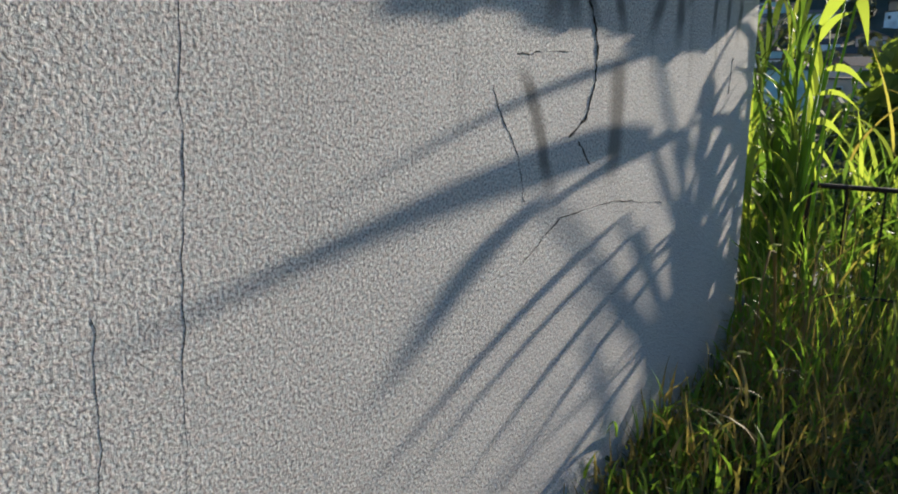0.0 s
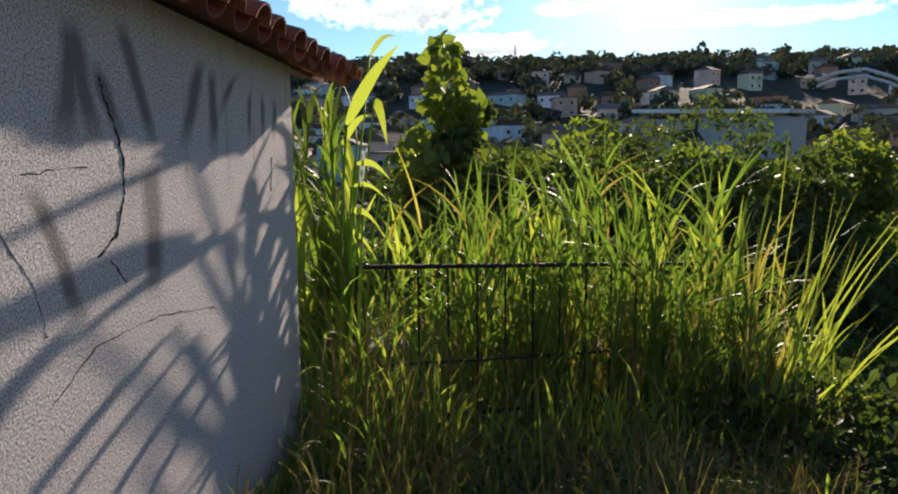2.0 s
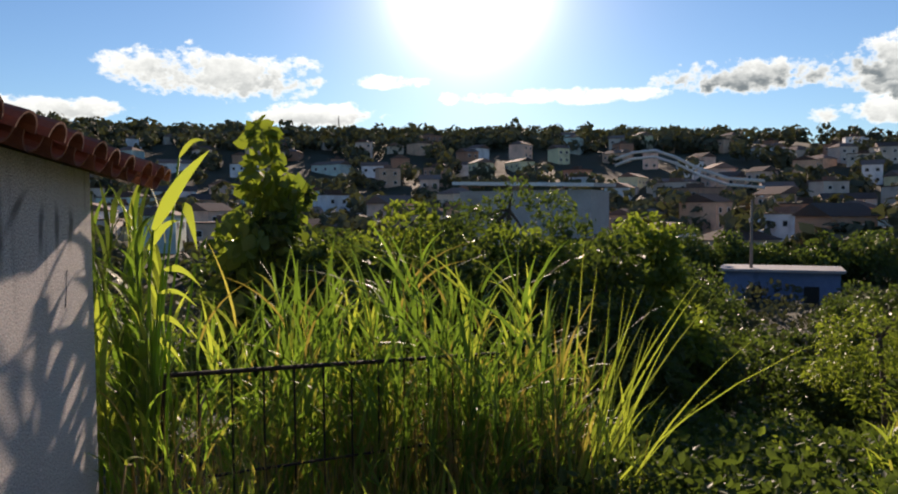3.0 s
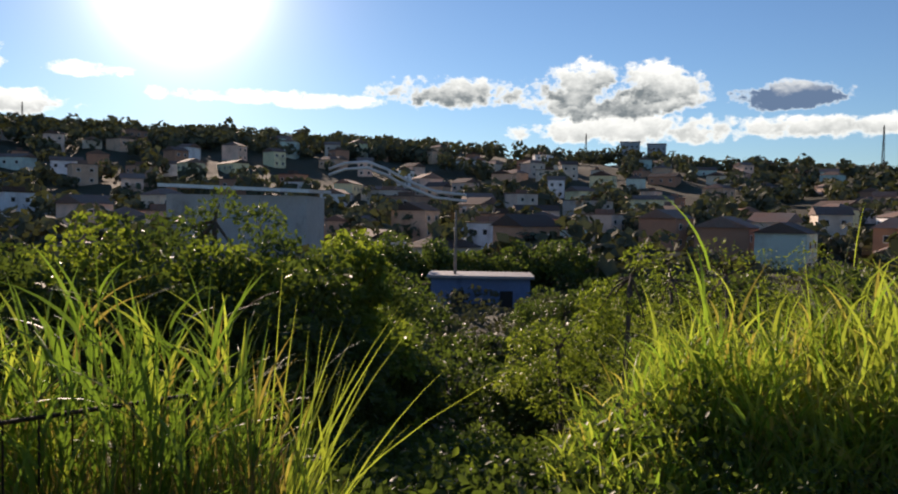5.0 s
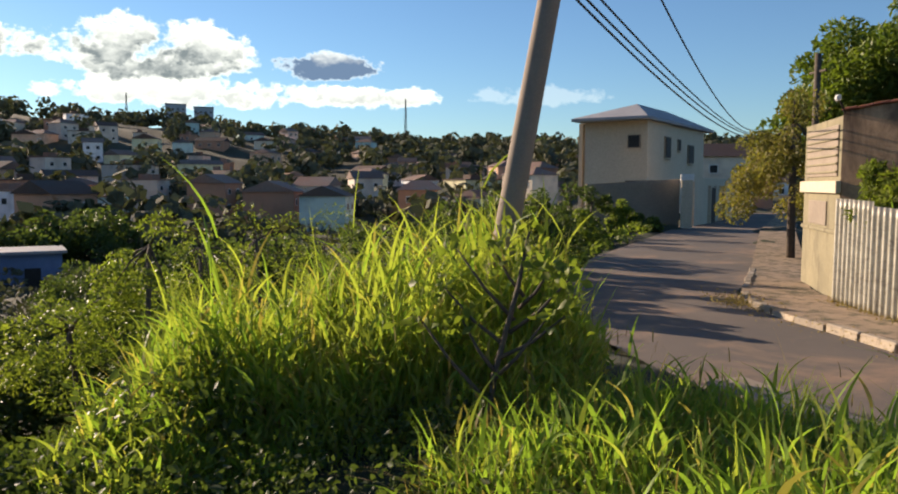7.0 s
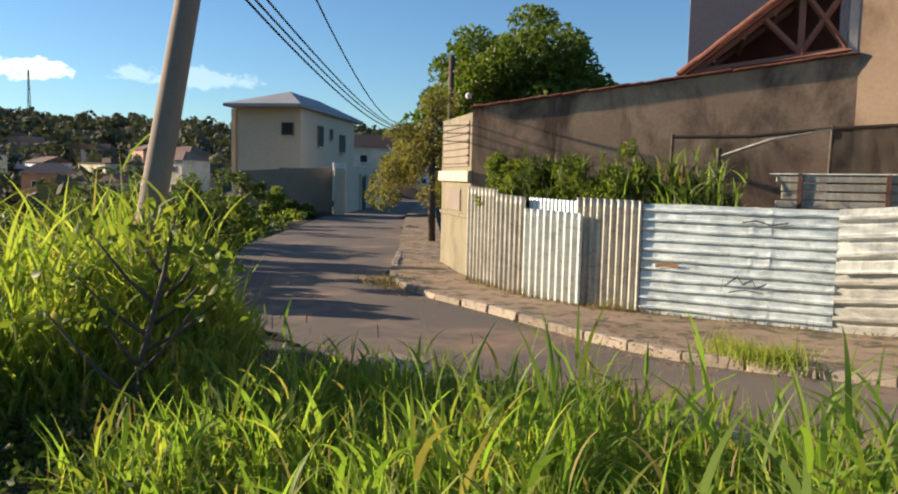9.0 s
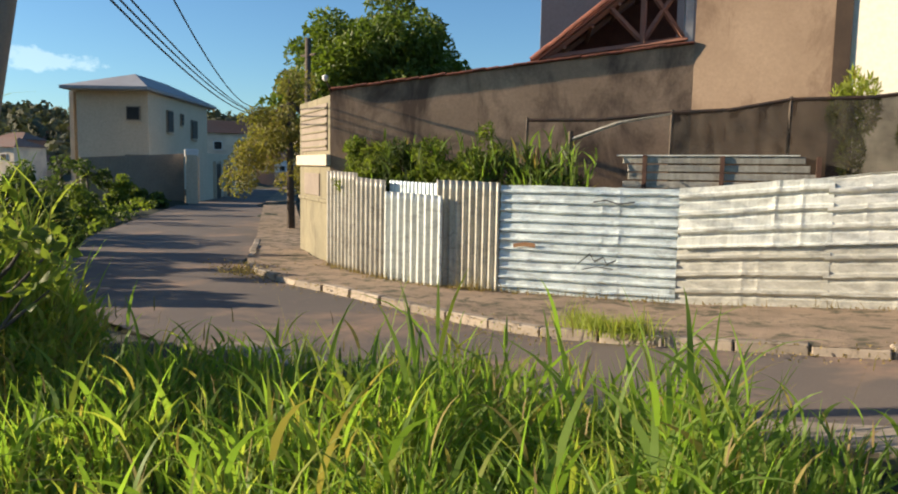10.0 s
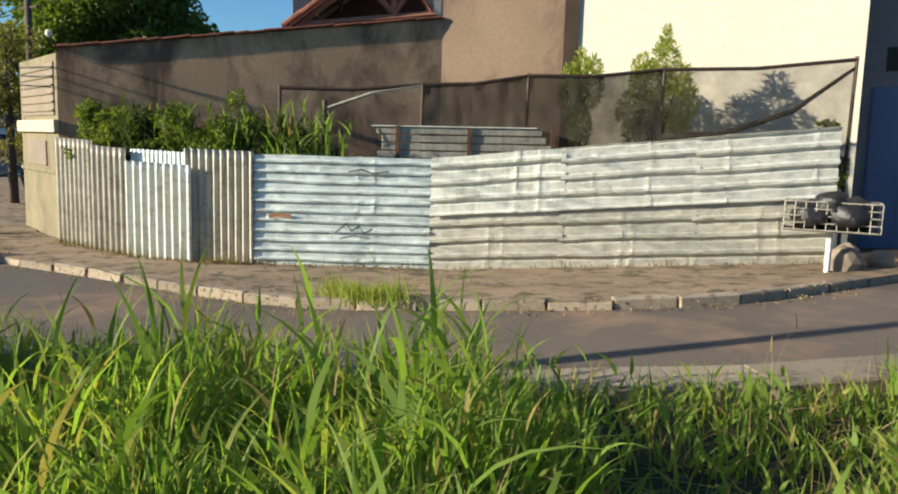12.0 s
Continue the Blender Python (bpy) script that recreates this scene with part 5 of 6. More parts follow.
def town_house(w, d, h, roof, floors):
    """A small hillside house: walls, roof, windows and door facing -y."""
    owner = tagged(empty("hillside_house"), "small painted house on the far hillside", "house", "hillside houses")
    box_part("wall", -w / 2, -d / 2, -4, w / 2, d / 2, h, M_TOWN, owner)
    bm = bmesh.new()
    if roof == "flat":
        box(bm, -w / 2 - 0.2, -d / 2 - 0.2, h, w / 2 + 0.2, d / 2 + 0.2, h + 0.25)
        box(bm, -w / 6, -d / 6, h + 0.25, w / 6, d / 6, h + 1.3)
    else:
        o = 0.4
        e = [(-w / 2 - o, -d / 2 - o, h), (w / 2 + o, -d / 2 - o, h), (w / 2 + o, d / 2 + o, h), (-w / 2 - o, d / 2 + o, h)]
        ridge = [(-w / 2 - o if roof == "gable" else -w / 5, 0, h + d * 0.22), (w / 2 + o if roof == "gable" else w / 5, 0, h + d * 0.22)]
        v = [bm.verts.new(p) for p in e + ridge]
        for f in ((0, 1, 5, 4), (2, 3, 4, 5), (1, 2, 5), (3, 0, 4), (3, 2, 1, 0)):
            bm.faces.new([v[i] for i in f])
    part("roof", bm, M_TOWNROOF, owner)
    for fl in range(floors):
        for i in range(2 + (w > 8)):
            x = (i + 0.5) / (2 + (w > 8)) * w - w / 2
            z = h - 1.0 - 2.9 * fl
            wn = box_part("window", x - 0.55, -d / 2 - 0.06, z - 1.1, x + 0.55, -d / 2 + 0.02, z, M_WHITE, owner)
            box_part("pane", x - 0.45, -d / 2 - 0.075, z - 1.0, x + 0.45, -d / 2 - 0.05, z - 0.1, M_DARK, wn)
    return owner


protos = [town_house(8, 7, 3.2, "hip", 1), town_house(7, 6, 5.8, "flat", 2), town_house(9, 7, 3.4, "gable", 1), town_house(6.5, 8, 6.0, "gable", 2), town_house(11, 7, 3.0, "gable", 1), town_house(7, 7, 6.2, "hip", 2), town_house(5, 5, 3.0, "flat", 1), town_house(13, 6, 3.4, "gable", 1), town_house(5.5, 7, 5.6, "gable", 2), town_house(10, 9, 5.0, "flat", 1)]
g = random.Random(12)
placed = []
spots = []
for k in range(2600):
    az, r = g.uniform(-12, 122), g.choice((g.uniform(84, 200), g.uniform(150, 345), g.uniform(110, 300)))
    if r > 290 and g.random() < 0.6:
        continue
    if az > 92 and r > 240:
        continue
    if az > 100 and r < 105:
        continue
    x, y = 0.6 + r * math.sin(radians(az)), -0.25 + r * math.cos(radians(az))
    if any((x - a) ** 2 + (y - b) ** 2 < c for a, b, c in placed):
        continue
    if math.hypot(x - 57, y - 54) < 14:
        continue
    placed.append((x, y, 42 + r * 0.2))
    spots.append((x, y, az, r))
    if len(spots) >= 290:
        break
for p in protos:
    p.scale = (0.8, 0.8, 0.8)
for i, (x, y, az, r) in enumerate(spots):
    p = protos[i % len(protos)]
    m = pose(x, y, float(land_z(x, y)) - 0.3, 0, 0, -az + g.choice((0, 12, -20, 35, -40, 90, 60, -65, 75)))
    if i < len(protos):
        p.matrix_world = m @ Matrix.Diagonal((0.8, 0.8, 0.8, 1))
    else:
        copy_thing(p, m)


def hill_trees():
    n = 650
    az, r = RNG.uniform(-14, 124, n), np.where(RNG.random(n) < 0.5, RNG.uniform(55, 190, n), RNG.uniform(120, 395, n))
    extra_az = np.concatenate([RNG.uniform(86, 124, 260), RNG.uniform(10, 64, 420)])
    extra_r = np.concatenate([RNG.uniform(210, 395, 260), RNG.uniform(270, 370, 420)])
    ridge_az, ridge_r = RNG.uniform(-14, 124, 460), RNG.uniform(340, 392, 460)
    az, r = np.concatenate([az, extra_az, ridge_az]), np.concatenate([r, extra_r, ridge_r])
    r = np.where((az > 100) & (r < 110), r + 110, r)
    c = polar(az, r)
    hh = RNG.uniform(1.5, 3.6, len(c)) * np.interp(r, [60, 200, 340, 360, 380], [0.8, 1.05, 1.2, 1.25, 1.25])
    m = 96
    p = np.repeat(c, m, axis=0)
    d = RNG.normal(size=(len(p), 3))
    d /= np.linalg.norm(d, axis=1, keepdims=True)
    H = np.repeat(hh, m)[:, None]
    # three lobes to a crown
    lobe = np.repeat(RNG.normal(size=(len(c), 3, 3)) * np.array([0.6, 0.6, 0.3]), 32, axis=1)[:, :m].reshape(-1, 3)
    p = p + (lobe + d * np.array([0.8, 0.8, 0.68]) * (0.78 + 0.27 * RNG.random((len(p), 1)))) * H
    p[:, 2] += np.repeat(hh, m) * 0.75
    # pads of foliage lying on the skin of the crown
    a = np.cross(d, RNG.normal(size=d.shape))
    a /= np.linalg.norm(a, axis=1, keepdims=True)
    b = np.cross(d, a) + d * RNG.normal(size=(len(d), 1)) * 0.35
    a = a + d * RNG.normal(size=(len(d), 1)) * 0.35
    w = H * RNG.uniform(0.12, 0.27, (len(p), 1))
    v = np.stack([p - a * w - b * w * 0.6, p + a * w * 0.7 - b * w, p + a * w + b * w * 0.7, p - a * w * 0.5 + b * w], 1).reshape(-1, 3)
    q = np.arange(len(v)).reshape(-1, 4)
    tagged(array_mesh("hillside_trees", v, q, M_FARLEAF), "dark tree crowns between the hillside houses", "trees", kind="stuff")


hill_trees()


def valley_scrub():
    n = 460
    az, r = RNG.uniform(14, 104, n), RNG.uniform(20, 92, n)
    c = polar(az, r)
    hh = RNG.uniform(0.5, 1.4, n)
    m = 110
    p = np.repeat(c, m, axis=0)
    d = RNG.normal(size=(len(p), 3))
    d /= np.linalg.norm(d, axis=1, keepdims=True)
    p = p + d * np.repeat(hh, m)[:, None] * np.array([1.5, 1.5, 0.8]) * (0.7 + 0.4 * RNG.random((len(p), 1)))
    p[:, 2] += np.repeat(hh, m) * 0.6
    v, q = leaves(p, np.repeat(hh, m) * RNG.uniform(0.25, 0.45, len(p)), d, 0.55, 0.0)
    tagged(array_mesh("valley_scrub", v, q, M_FARLEAF), "dark scrub covering the valley floor", "scrub", kind="stuff")


valley_scrub()


# ---------------------------------------------------------------- distant landmarks
def P3(az, r, el, eye=2.5):
    a = radians(az)
    return Vector((0.6 + r * math.sin(a), -0.25 + r * math.cos(a), eye + r * math.tan(radians(el))))


def long_shed():
    """Low hall with a bright sheet roof across the valley."""
    a, b = P3(44.8, 78, 0), P3(54.4, 74, 0)
    d = b - a
    owner = tagged(empty("long_shed", (a.x, a.y, 0), math.degrees(math.atan2(d.y, d.x))), "long low pale hall with a bright sheet roof", "building")
    L = d.length
    box_part("wall", 0, 0, -8, L, 9, 4.2, mottled("shed_wall", (0.60, 0.55, 0.50), (0.50, 0.45, 0.41), 0.25, 5.0, third=(0.30, 0.25, 0.21), coord="World"), owner)
    bm = bmesh.new()
    box(bm, -0.5, -0.9, 0, L + 0.5, 10, 0.34, m=pose(0, 0, 4.85, 1.2, 1.6, 0))
    part("roof", bm, sheet_metal("bright_roof", (0.80, 0.80, 0.80), (0.66, 0.66, 0.66), (0.5, 0.45, 0.4), 0.72, 0.32, 0.6), owner, "bright white sheet roof")


long_shed()


def blue_shed():
    a, b = P3(63.6, 60, 0), P3(71.0, 60, 0)
    d = b - a
    owner = tagged(empty("blue_shed", (a.x, a.y, 0), math.degrees(math.atan2(d.y, d.x))), "low blue-walled shed among the valley trees", "shed")
    L = d.length
    box_part("wall", 0, 0, -6, L, 4, -2.3, paint("blue_wall", (0.16, 0.24, 0.40)), owner)
    box_part("roof", -0.3, -0.5, -2.3, L + 0.3, 4.4, -2.1, M_GREYROOF, owner, m=None)
    for x in (1.6, 5.4):
        box_part("door", x, -0.05, -5.2, x + 1.0, 0.02, -3.3, M_DARK, owner)


blue_shed()


def street_lamp(p, h, name="street_lamp", arm=1.4, label="grey street lamp with a curved arm"):
    owner = tagged(empty(name, p), label, "lamp post")
    bm = bmesh.new()
    tube(bm, [(0, 0, -0.3), (0, 0, h * 0.5), (0, 0, h)], [0.13, 0.11, 0.08], 8)
    part("shaft", bm, M_POLE, owner, smooth=True)
    bm = bmesh.new()
    tube(bm, [(0, 0, h - 0.1), (arm * 0.5, 0, h + 0.25), (arm, 0, h + 0.3)], 0.035, 6)
    part("arm", bm, M_IRON, owner, smooth=True)
    bm = bmesh.new()
    box(bm, arm - 0.1, -0.12, h + 0.2, arm + 0.45, 0.12, h + 0.32, 0.04)
    part("lantern", bm, M_WHITE, owner)


q = P3(65.4, 61, -5.2)
street_lamp((q.x, q.y, q.z - 0.3), 6.3)


def high_rise(az, r, wdeg, el_top):
    p = P3(az, r, 0)
    w = r * math.tan(radians(wdeg))
    top = 2.5 + r * math.tan(radians(el_top))
    owner = tagged(empty("tower_block", (p.x, p.y, 0), -az), "pale grey tower block on the skyline", "tower block", "tower blocks")
    box_part("wall", -w / 2, -w / 2, 0, w / 2, w / 2, top, paint("tower_paint", (0.42, 0.46, 0.50)), owner)
    box_part("roof", -w / 2 - 0.3, -w / 2 - 0.3, top, w / 2 + 0.3, w / 2 + 0.3, top + 0.8, M_GREYROOF, owner)
    for i in range(4):
        for j in range(5):
            x, z = -w / 2 + w * (i + 0.25) / 4, top - 3.2 * (j + 1)
            box_part("window", x, -w / 2 - 0.15, z, x + w / 12, -w / 2 + 0.05, z + 1.0, M_DARK, owner)


high_rise(78.25, 520, 1.35, 5.35)
high_rise(80.1, 520, 1.3, 5.2)


def mast(az, r, el0, el1, label):
    a, b = P3(az, r, el0 - 1.0), P3(az, r, el1)
    owner = tagged(empty("radio_mast", a), label, "mast", "radio masts")
    h = b.z - a.z
    bm = bmesh.new()
    for k in range(3):
        x, y = 0.9 * math.cos(k * 2.1), 0.9 * math.sin(k * 2.1)
        tube(bm, [(x, y, 0), (x * 0.2, y * 0.2, h)], [0.16, 0.10], 4)
    part("lattice_leg", bm, M_IRON, owner)
    bm = bmesh.new()
    n = 12
    tube(bm, [(0.9 * (1 - 0.8 * i / n) * math.cos(i * 2.1), 0.9 * (1 - 0.8 * i / n) * math.sin(i * 2.1), h * i / n) for i in range(n + 1)], 0.09, 4)
    part("bracing", bm, M_IRON, owner)


mast(94.4, 330, 3.0, 6.2, "thin lattice radio mast on the far hill")
mast(75.1, 380, 4.2, 6.1, "thin lattice radio mast on the far hill")
mast(36.2, 390, 5.2, 6.9, "thin lattice radio mast on the far hill")


def slack_cable(points, r, label):
    bm = bmesh.new()
    tube(bm, points, r, 6)
    return tagged(part("slack_cable", bm, M_WHITE, smooth=True), label, "cable", "slack cables")


for dz in (0.0, -0.45):
    slack_cable([P3(a, 38, e + dz) for a, e in ((55.8, 3.35), (57.0, 3.8), (58.6, 3.95), (60.0, 3.45), (61.6, 2.6), (63.6, 1.85), (66.0, 1.6))], 0.07, "pale slack cable looping above the roofs")


# ---------------------------------------------------------------- the street's far end
def corner_house():
    """Two-storey rendered house with a hipped sheet roof."""
    L, C, R = P3(107.6, 58, 0), P3(112.0, 56, 0), P3(115.8, 70, 0)
    z0, z1 = 0.0, 7.1
    owner = tagged(empty("corner_house"), "two-storey beige house with a low grey hipped roof", "house")
    wall_between("wall", (L.x, L.y), (C.x, C.y), z0, z1, z1, 0.3, M_HOUSE, owner)
    wall_between("wall", (C.x, C.y), (R.x, R.y), z0, z1, z1, 0.3, M_HOUSE, owner)
    far = L + (R - C)
    wall_between("wall", (L.x + 0.9, L.y - 0.1), (far.x, far.y), z0, z1, z1, 0.3, M_HOUSE, owner)
    bm = bmesh.new()
    mid = (L + C + R + far) / 4
    eave = []
    for p in (L, C, R, far):
        e = p + (p - mid).normalized() * 1.5
        eave.append((e.x, e.y))
    lo = [bm.verts.new((x, y, z1 - 0.02)) for x, y in eave]
    hi = [bm.verts.new((x, y, z1 + 0.18)) for x, y in eave]
    f, b = (L + C) / 2, (R + far) / 2
    ra, rb = f.lerp(b, 0.3), f.lerp(b, 0.8)
    va, vb = bm.verts.new((ra.x, ra.y, z1 + 1.6)), bm.verts.new((rb.x, rb.y, z1 + 1.6))
    for i in range(4):
        j = (i + 1) % 4
        bm.faces.new((lo[i], lo[j], hi[j], hi[i]))
    bm.faces.new(lo[::-1])
    bm.faces.new((hi[0], hi[1], va))
    bm.faces.new((hi[1], hi[2], vb, va))
    bm.faces.new((hi[2], hi[3], vb))
    bm.faces.new((hi[3], hi[0], va, vb))
    bmesh.ops.recalc_face_normals(bm, faces=bm.faces)
    part("roof", bm, M_GREYROOF, owner, "low grey sheet roof")

    def window(a, b, s, w, zz, h):
        d = (b - a).normalized()
        c = a.lerp(b, s)
        m = pose(c.x, c.y, 0, 0, 0, math.degrees(math.atan2(d.y, d.x)))
        fr = box_part("window", -w / 2, -0.12, zz, w / 2, 0.2, zz + h, M_GARDENWALL, owner, m=m)
        box_part("pane", -w / 2 + 0.07, -0.16, zz + 0.07, w / 2 - 0.07, -0.1, zz + h - 0.07, M_DARK, fr, m=m)
        box_part("sill", -w / 2 - 0.08, -0.24, zz - 0.08, w / 2 + 0.08, 0.0, zz, M_HOUSE, fr, m=m)
    window(L, C, 0.80, 0.95, 5.15, 0.95)
    window(C, R, 0.30, 1.3, 4.55, 1.6)
    window(C, R, 0.50, 0.6, 5.2, 0.9)
    window(C, R, 0.72, 1.5, 4.3, 1.5)
    window(L, C, 0.9, 2.2, 2.4, 0.5)


corner_house()


def garden_wall():
    a, b = P3(107.8, 43, 0), P3(114.3, 44.5, 0)
    tagged(wall_between("garden_wall", (a.x, a.y), (b.x, b.y), 0.0, 2.6, 2.9, 0.2, M_GARDENWALL), "grey rendered garden wall at the bend of the street", "wall", kind="structure")
    c, d = P3(115.3, 46, 0), P3(118.0, 60, 0)
    tagged(wall_between("garden_wall", (c.x, c.y), (d.x, d.y), 0.0, 3.0, 3.0, 0.2, M_HOUSE), "beige garden wall with dark gates", "wall", kind="structure")
    p = P3(114.8, 44.0, 0)
    post = tagged(empty("gate_post", (p.x, p.y, 0.1), -24), "pale concrete gate post with a white cap", "post")
    box_part("shaft", -0.42, -0.3, 0, 0.42, 0.3, 2.75, M_HOUSE, post, 0.03)
    box_part("cap", -0.34, -0.36, 2.65, 0.30, 0.36, 3.05, M_WHITE, post, 0.04)
    for s in (0.35, 0.6):
        q = c.lerp(d, s)
        g = tagged(empty("metal_gate", (q.x, q.y, 0.1), math.degrees(math.atan2(d.y - c.y, d.x - c.x))), "dark metal gate in the garden wall", "gate", "street gates")
        box_part("leaf", -0.8, -0.14, 0.1, 0.8, 0.0, 2.3, M_IRON, g, 0.01)
        box_part("frame", -0.95, -0.18, 0.0, -0.8, 0.0, 2.45, M_HOUSE, g)
        box_part("frame", 0.8, -0.18, 0.0, 0.95, 0.0, 2.45, M_HOUSE, g)


garden_wall()
for az, r, k in ((116.8, 84, 3), (118.3, 96, 5), (114.5, 98, 1)):
    p = P3(az, r, 0)
    copy_thing(protos[k], pose(p.x, p.y, 0.6, 0, 0, -az + 15))

tree("ochre_tree", at(121.7, 26), blobs_for(201, 44, 1.8, 3.6, 1.5, 0.55), 12000, 0.12, M_OCHRE, "street tree with thin ochre and olive foliage", 0.11, limbs=9)
tree("mango_tree", at(128.0, 33), blobs_for(202, 64, 4.3, 5.1, 3.9, 1.0), 28000, 0.30, M_MANGO, "large round dense mango tree behind the wall", 0.3, limbs=14, aspect=0.34)
top_tree("yard_tree", 134.0, 34, 6.2, 2.4, 203, M_MANGO, "dark tree beside the mango", 3800, 0.32, 16, "tree", 0.6, trunk=0.15)
light_pole = tagged(empty("light_pole", at(122.9, 29)), "slim dark wooden pole beside the street tree", "pole")
bm = bmesh.new()
tube(bm, [(0, 0, -0.3), (0.03, 0, 3.2), (0, 0.02, 6.7)], [0.14, 0.12, 0.10], 9)
part("shaft", bm, M_BARK, light_pole, smooth=True)
bm = bmesh.new()
tube(bm, [(-0.45, 0, 6.1), (0.45, 0, 6.1)], 0.045, 6)
part("crossarm", bm, M_BARK, light_pole)


# ---------------------------------------------------------------- yard behind the fence
def corner_details():
    """Panels in the rendered corner wall that faces the bend."""
    a, b = Vector((*C0, 0)), Vector((17.3, -10.85, 0))
    d = b - a
    L = d.length
    m = pose(a.x, a.y, 0, 0, 0, math.degrees(math.atan2(d.y, d.x)))
    def face(name, s0, s1, z0, z1, proud, mat, label=""):
        return box_part(name, L * s0, 0.0, z0, L * s1, proud, z1, mat, pillar, 0.01, m, label)
    face("grille", 0.06, 0.9, 2.75, 3.75, 0.03, M_GARDENWALL, "dark pierced block grille")
    for i in range(6):
        face("bar", 0.06, 0.9, 2.82 + i * 0.16, 2.86 + i * 0.16, 0.06, M_PILLAR)
    face("sill", -0.02, 1.0, 2.42, 2.66, 0.10, M_HOUSE, "pale projecting ledge")
    face("vent", 0.3, 0.8, 1.75, 2.25, 0.03, M_GARDENWALL, "small barred opening")
    face("ledge", 0.0, 1.0, 1.62, 1.70, 0.05, M_PILLAR)
    bm = bmesh.new()
    tube(bm, [(14.35, -9.75, 3.95), (14.28, -9.6, 4.12), (14.2, -9.5, 4.2)], 0.02, 6)
    fl = part("flood_lamp", bm, M_IRON)
    tagged(fl, "small white flood lamp on the wall corner", "lamp")
    box_part("head", 14.14, -9.54, 4.14, 14.26, -9.44, 4.26, M_WHITE, fl, 0.03)


corner_details()

# capping tiles along the boundary wall
cap = tagged(empty("wall_coping"), "row of old clay tiles capping the boundary wall", "coping")
bm = bmesh.new()
box(bm, -0.14, -0.17, 0, 0.14, 0.17, 0.05, 0.015)
cap_mesh = bpy.data.meshes.new("coping_tile")
bm.to_mesh(cap_mesh)
bm.free()
cap_mesh.materials.append(M_TILE)
g = random.Random(21)
n = 27
for i in range(n):
    s = (i + 0.5) / n
    x, y = C0[0] + (B1[0] - C0[0]) * s + 0.07, C0[1] + (B1[1] - C0[1]) * s - 0.07
    t = new("coping_tile", cap_mesh)
    t.parent = cap
    t.matrix_basis = pose(x, y, 3.98 + 0.96 * s + 0.005, g.uniform(-4, 4), -8.2 + g.uniform(-3, 3), math.degrees(math.atan2(B1[1] - C0[1], B1[0] - C0[0])))

# plants crowding the yard
for i, (az, r, el, w, m) in enumerate(((126.3, 16.3, 3.0, 0.3, M_LEAF_L), (128.0, 15.9, 3.2, 0.5, M_LEAF_L), (129.8, 15.5, 3.0, 0.55, M_LEAF), (131.6, 15.0, 2.4, 0.6, M_LEAF_L), (133.6, 14.8, 3.1, 0.65, M_LEAF_L), (135.8, 14.6, 3.5, 0.7, M_LEAF_L), (138.2, 14.5, 2.9, 0.7, M_LEAF), (141.0, 14.2, 1.7, 0.6, M_LEAF))):
    top_tree("yard_shrub", az, r, el, w, 220 + i, m, "leafy green shrub crowding above the fence", 2600, 0.15, 34, body=0.5, eye=2.42, trunk=0.03, droop=-0.2, aspect=0.17, group="yard shrubs")
tree("pale_shrub", at(159.9, 15.3), [(0, 0, 2.5, 0.22, 0.22, 0.5), (0.2, 0.05, 3.2, 0.2, 0.2, 0.45), (-0.22, 0, 3.3, 0.2, 0.2, 0.5), (0.02, 0, 3.5, 0.16, 0.16, 0.45)], 1500, 0.17, M_GRASS_Y, "pale bamboo-like shrub at the white wall", 0.03, "shrub", 4, -0.8, 0.15)
tree("pale_shrub", at(165.2, 15.1), [(0, 0, 2.3, 0.6, 0.5, 0.5), (0.35, 0, 2.7, 0.4, 0.4, 0.45), (-0.3, 0, 2.9, 0.42, 0.4, 0.45), (0.15, 0, 3.2, 0.38, 0.38, 0.4), (-0.1, 0, 3.65, 0.25, 0.25, 0.35), (0.32, 0, 3.45, 0.2, 0.2, 0.3), (-0.38, 0, 3.3, 0.2, 0.2, 0.3), (-0.08, 0, 4.0, 0.12, 0.12, 0.25)], 4200, 0.14, M_GRASS_Y, "pale feathery tree against the white wall", 0.05, "tree", 7, -0.4, 0.17)
yard_az = RNG.uniform(127.6, 142.0, 230)
yard = polar(yard_az, np.interp(yard_az, [126, 127, 129, 132, 137, 142], [16.4, 15.6, 14.9, 14.2, 13.5, 12.9]) + RNG.uniform(0.35, 1.5, 230))
yard_top = 2.42 + 15 * np.tan(np.radians(-0.6 + 2.9 * np.abs(np.sin(yard_az * 1.1)) * RNG.uniform(0.35, 1.0, 230))) - yard[:, 2]
stalks("yard_grass", yard[::2], yard_top[::2], 12, 0.42, 0.045, M_GRASS, "tall leafy weeds standing above the fence")
# every second stalk gets darker leaves in place of the yard's partial shade
stalks("yard_grass", yard[1::2], yard_top[1::2], 12, 0.42, 0.05, M_LEAF, "leafy weeds standing above the fence, part shade put into darker leaves")
top_tree("yard_shrub", 175.3, 14.4, 3.6, 0.7, 233, M_LEAF_L, "tangled shrub under the netting", 1200, 0.13, 12, body=0.5, eye=2.4, group="yard shrubs")


# shaded gap between the two houses, put in as a near-black strip
a, b = P3(158.55, 16.42, 0), P3(159.55, 16.42, 0)
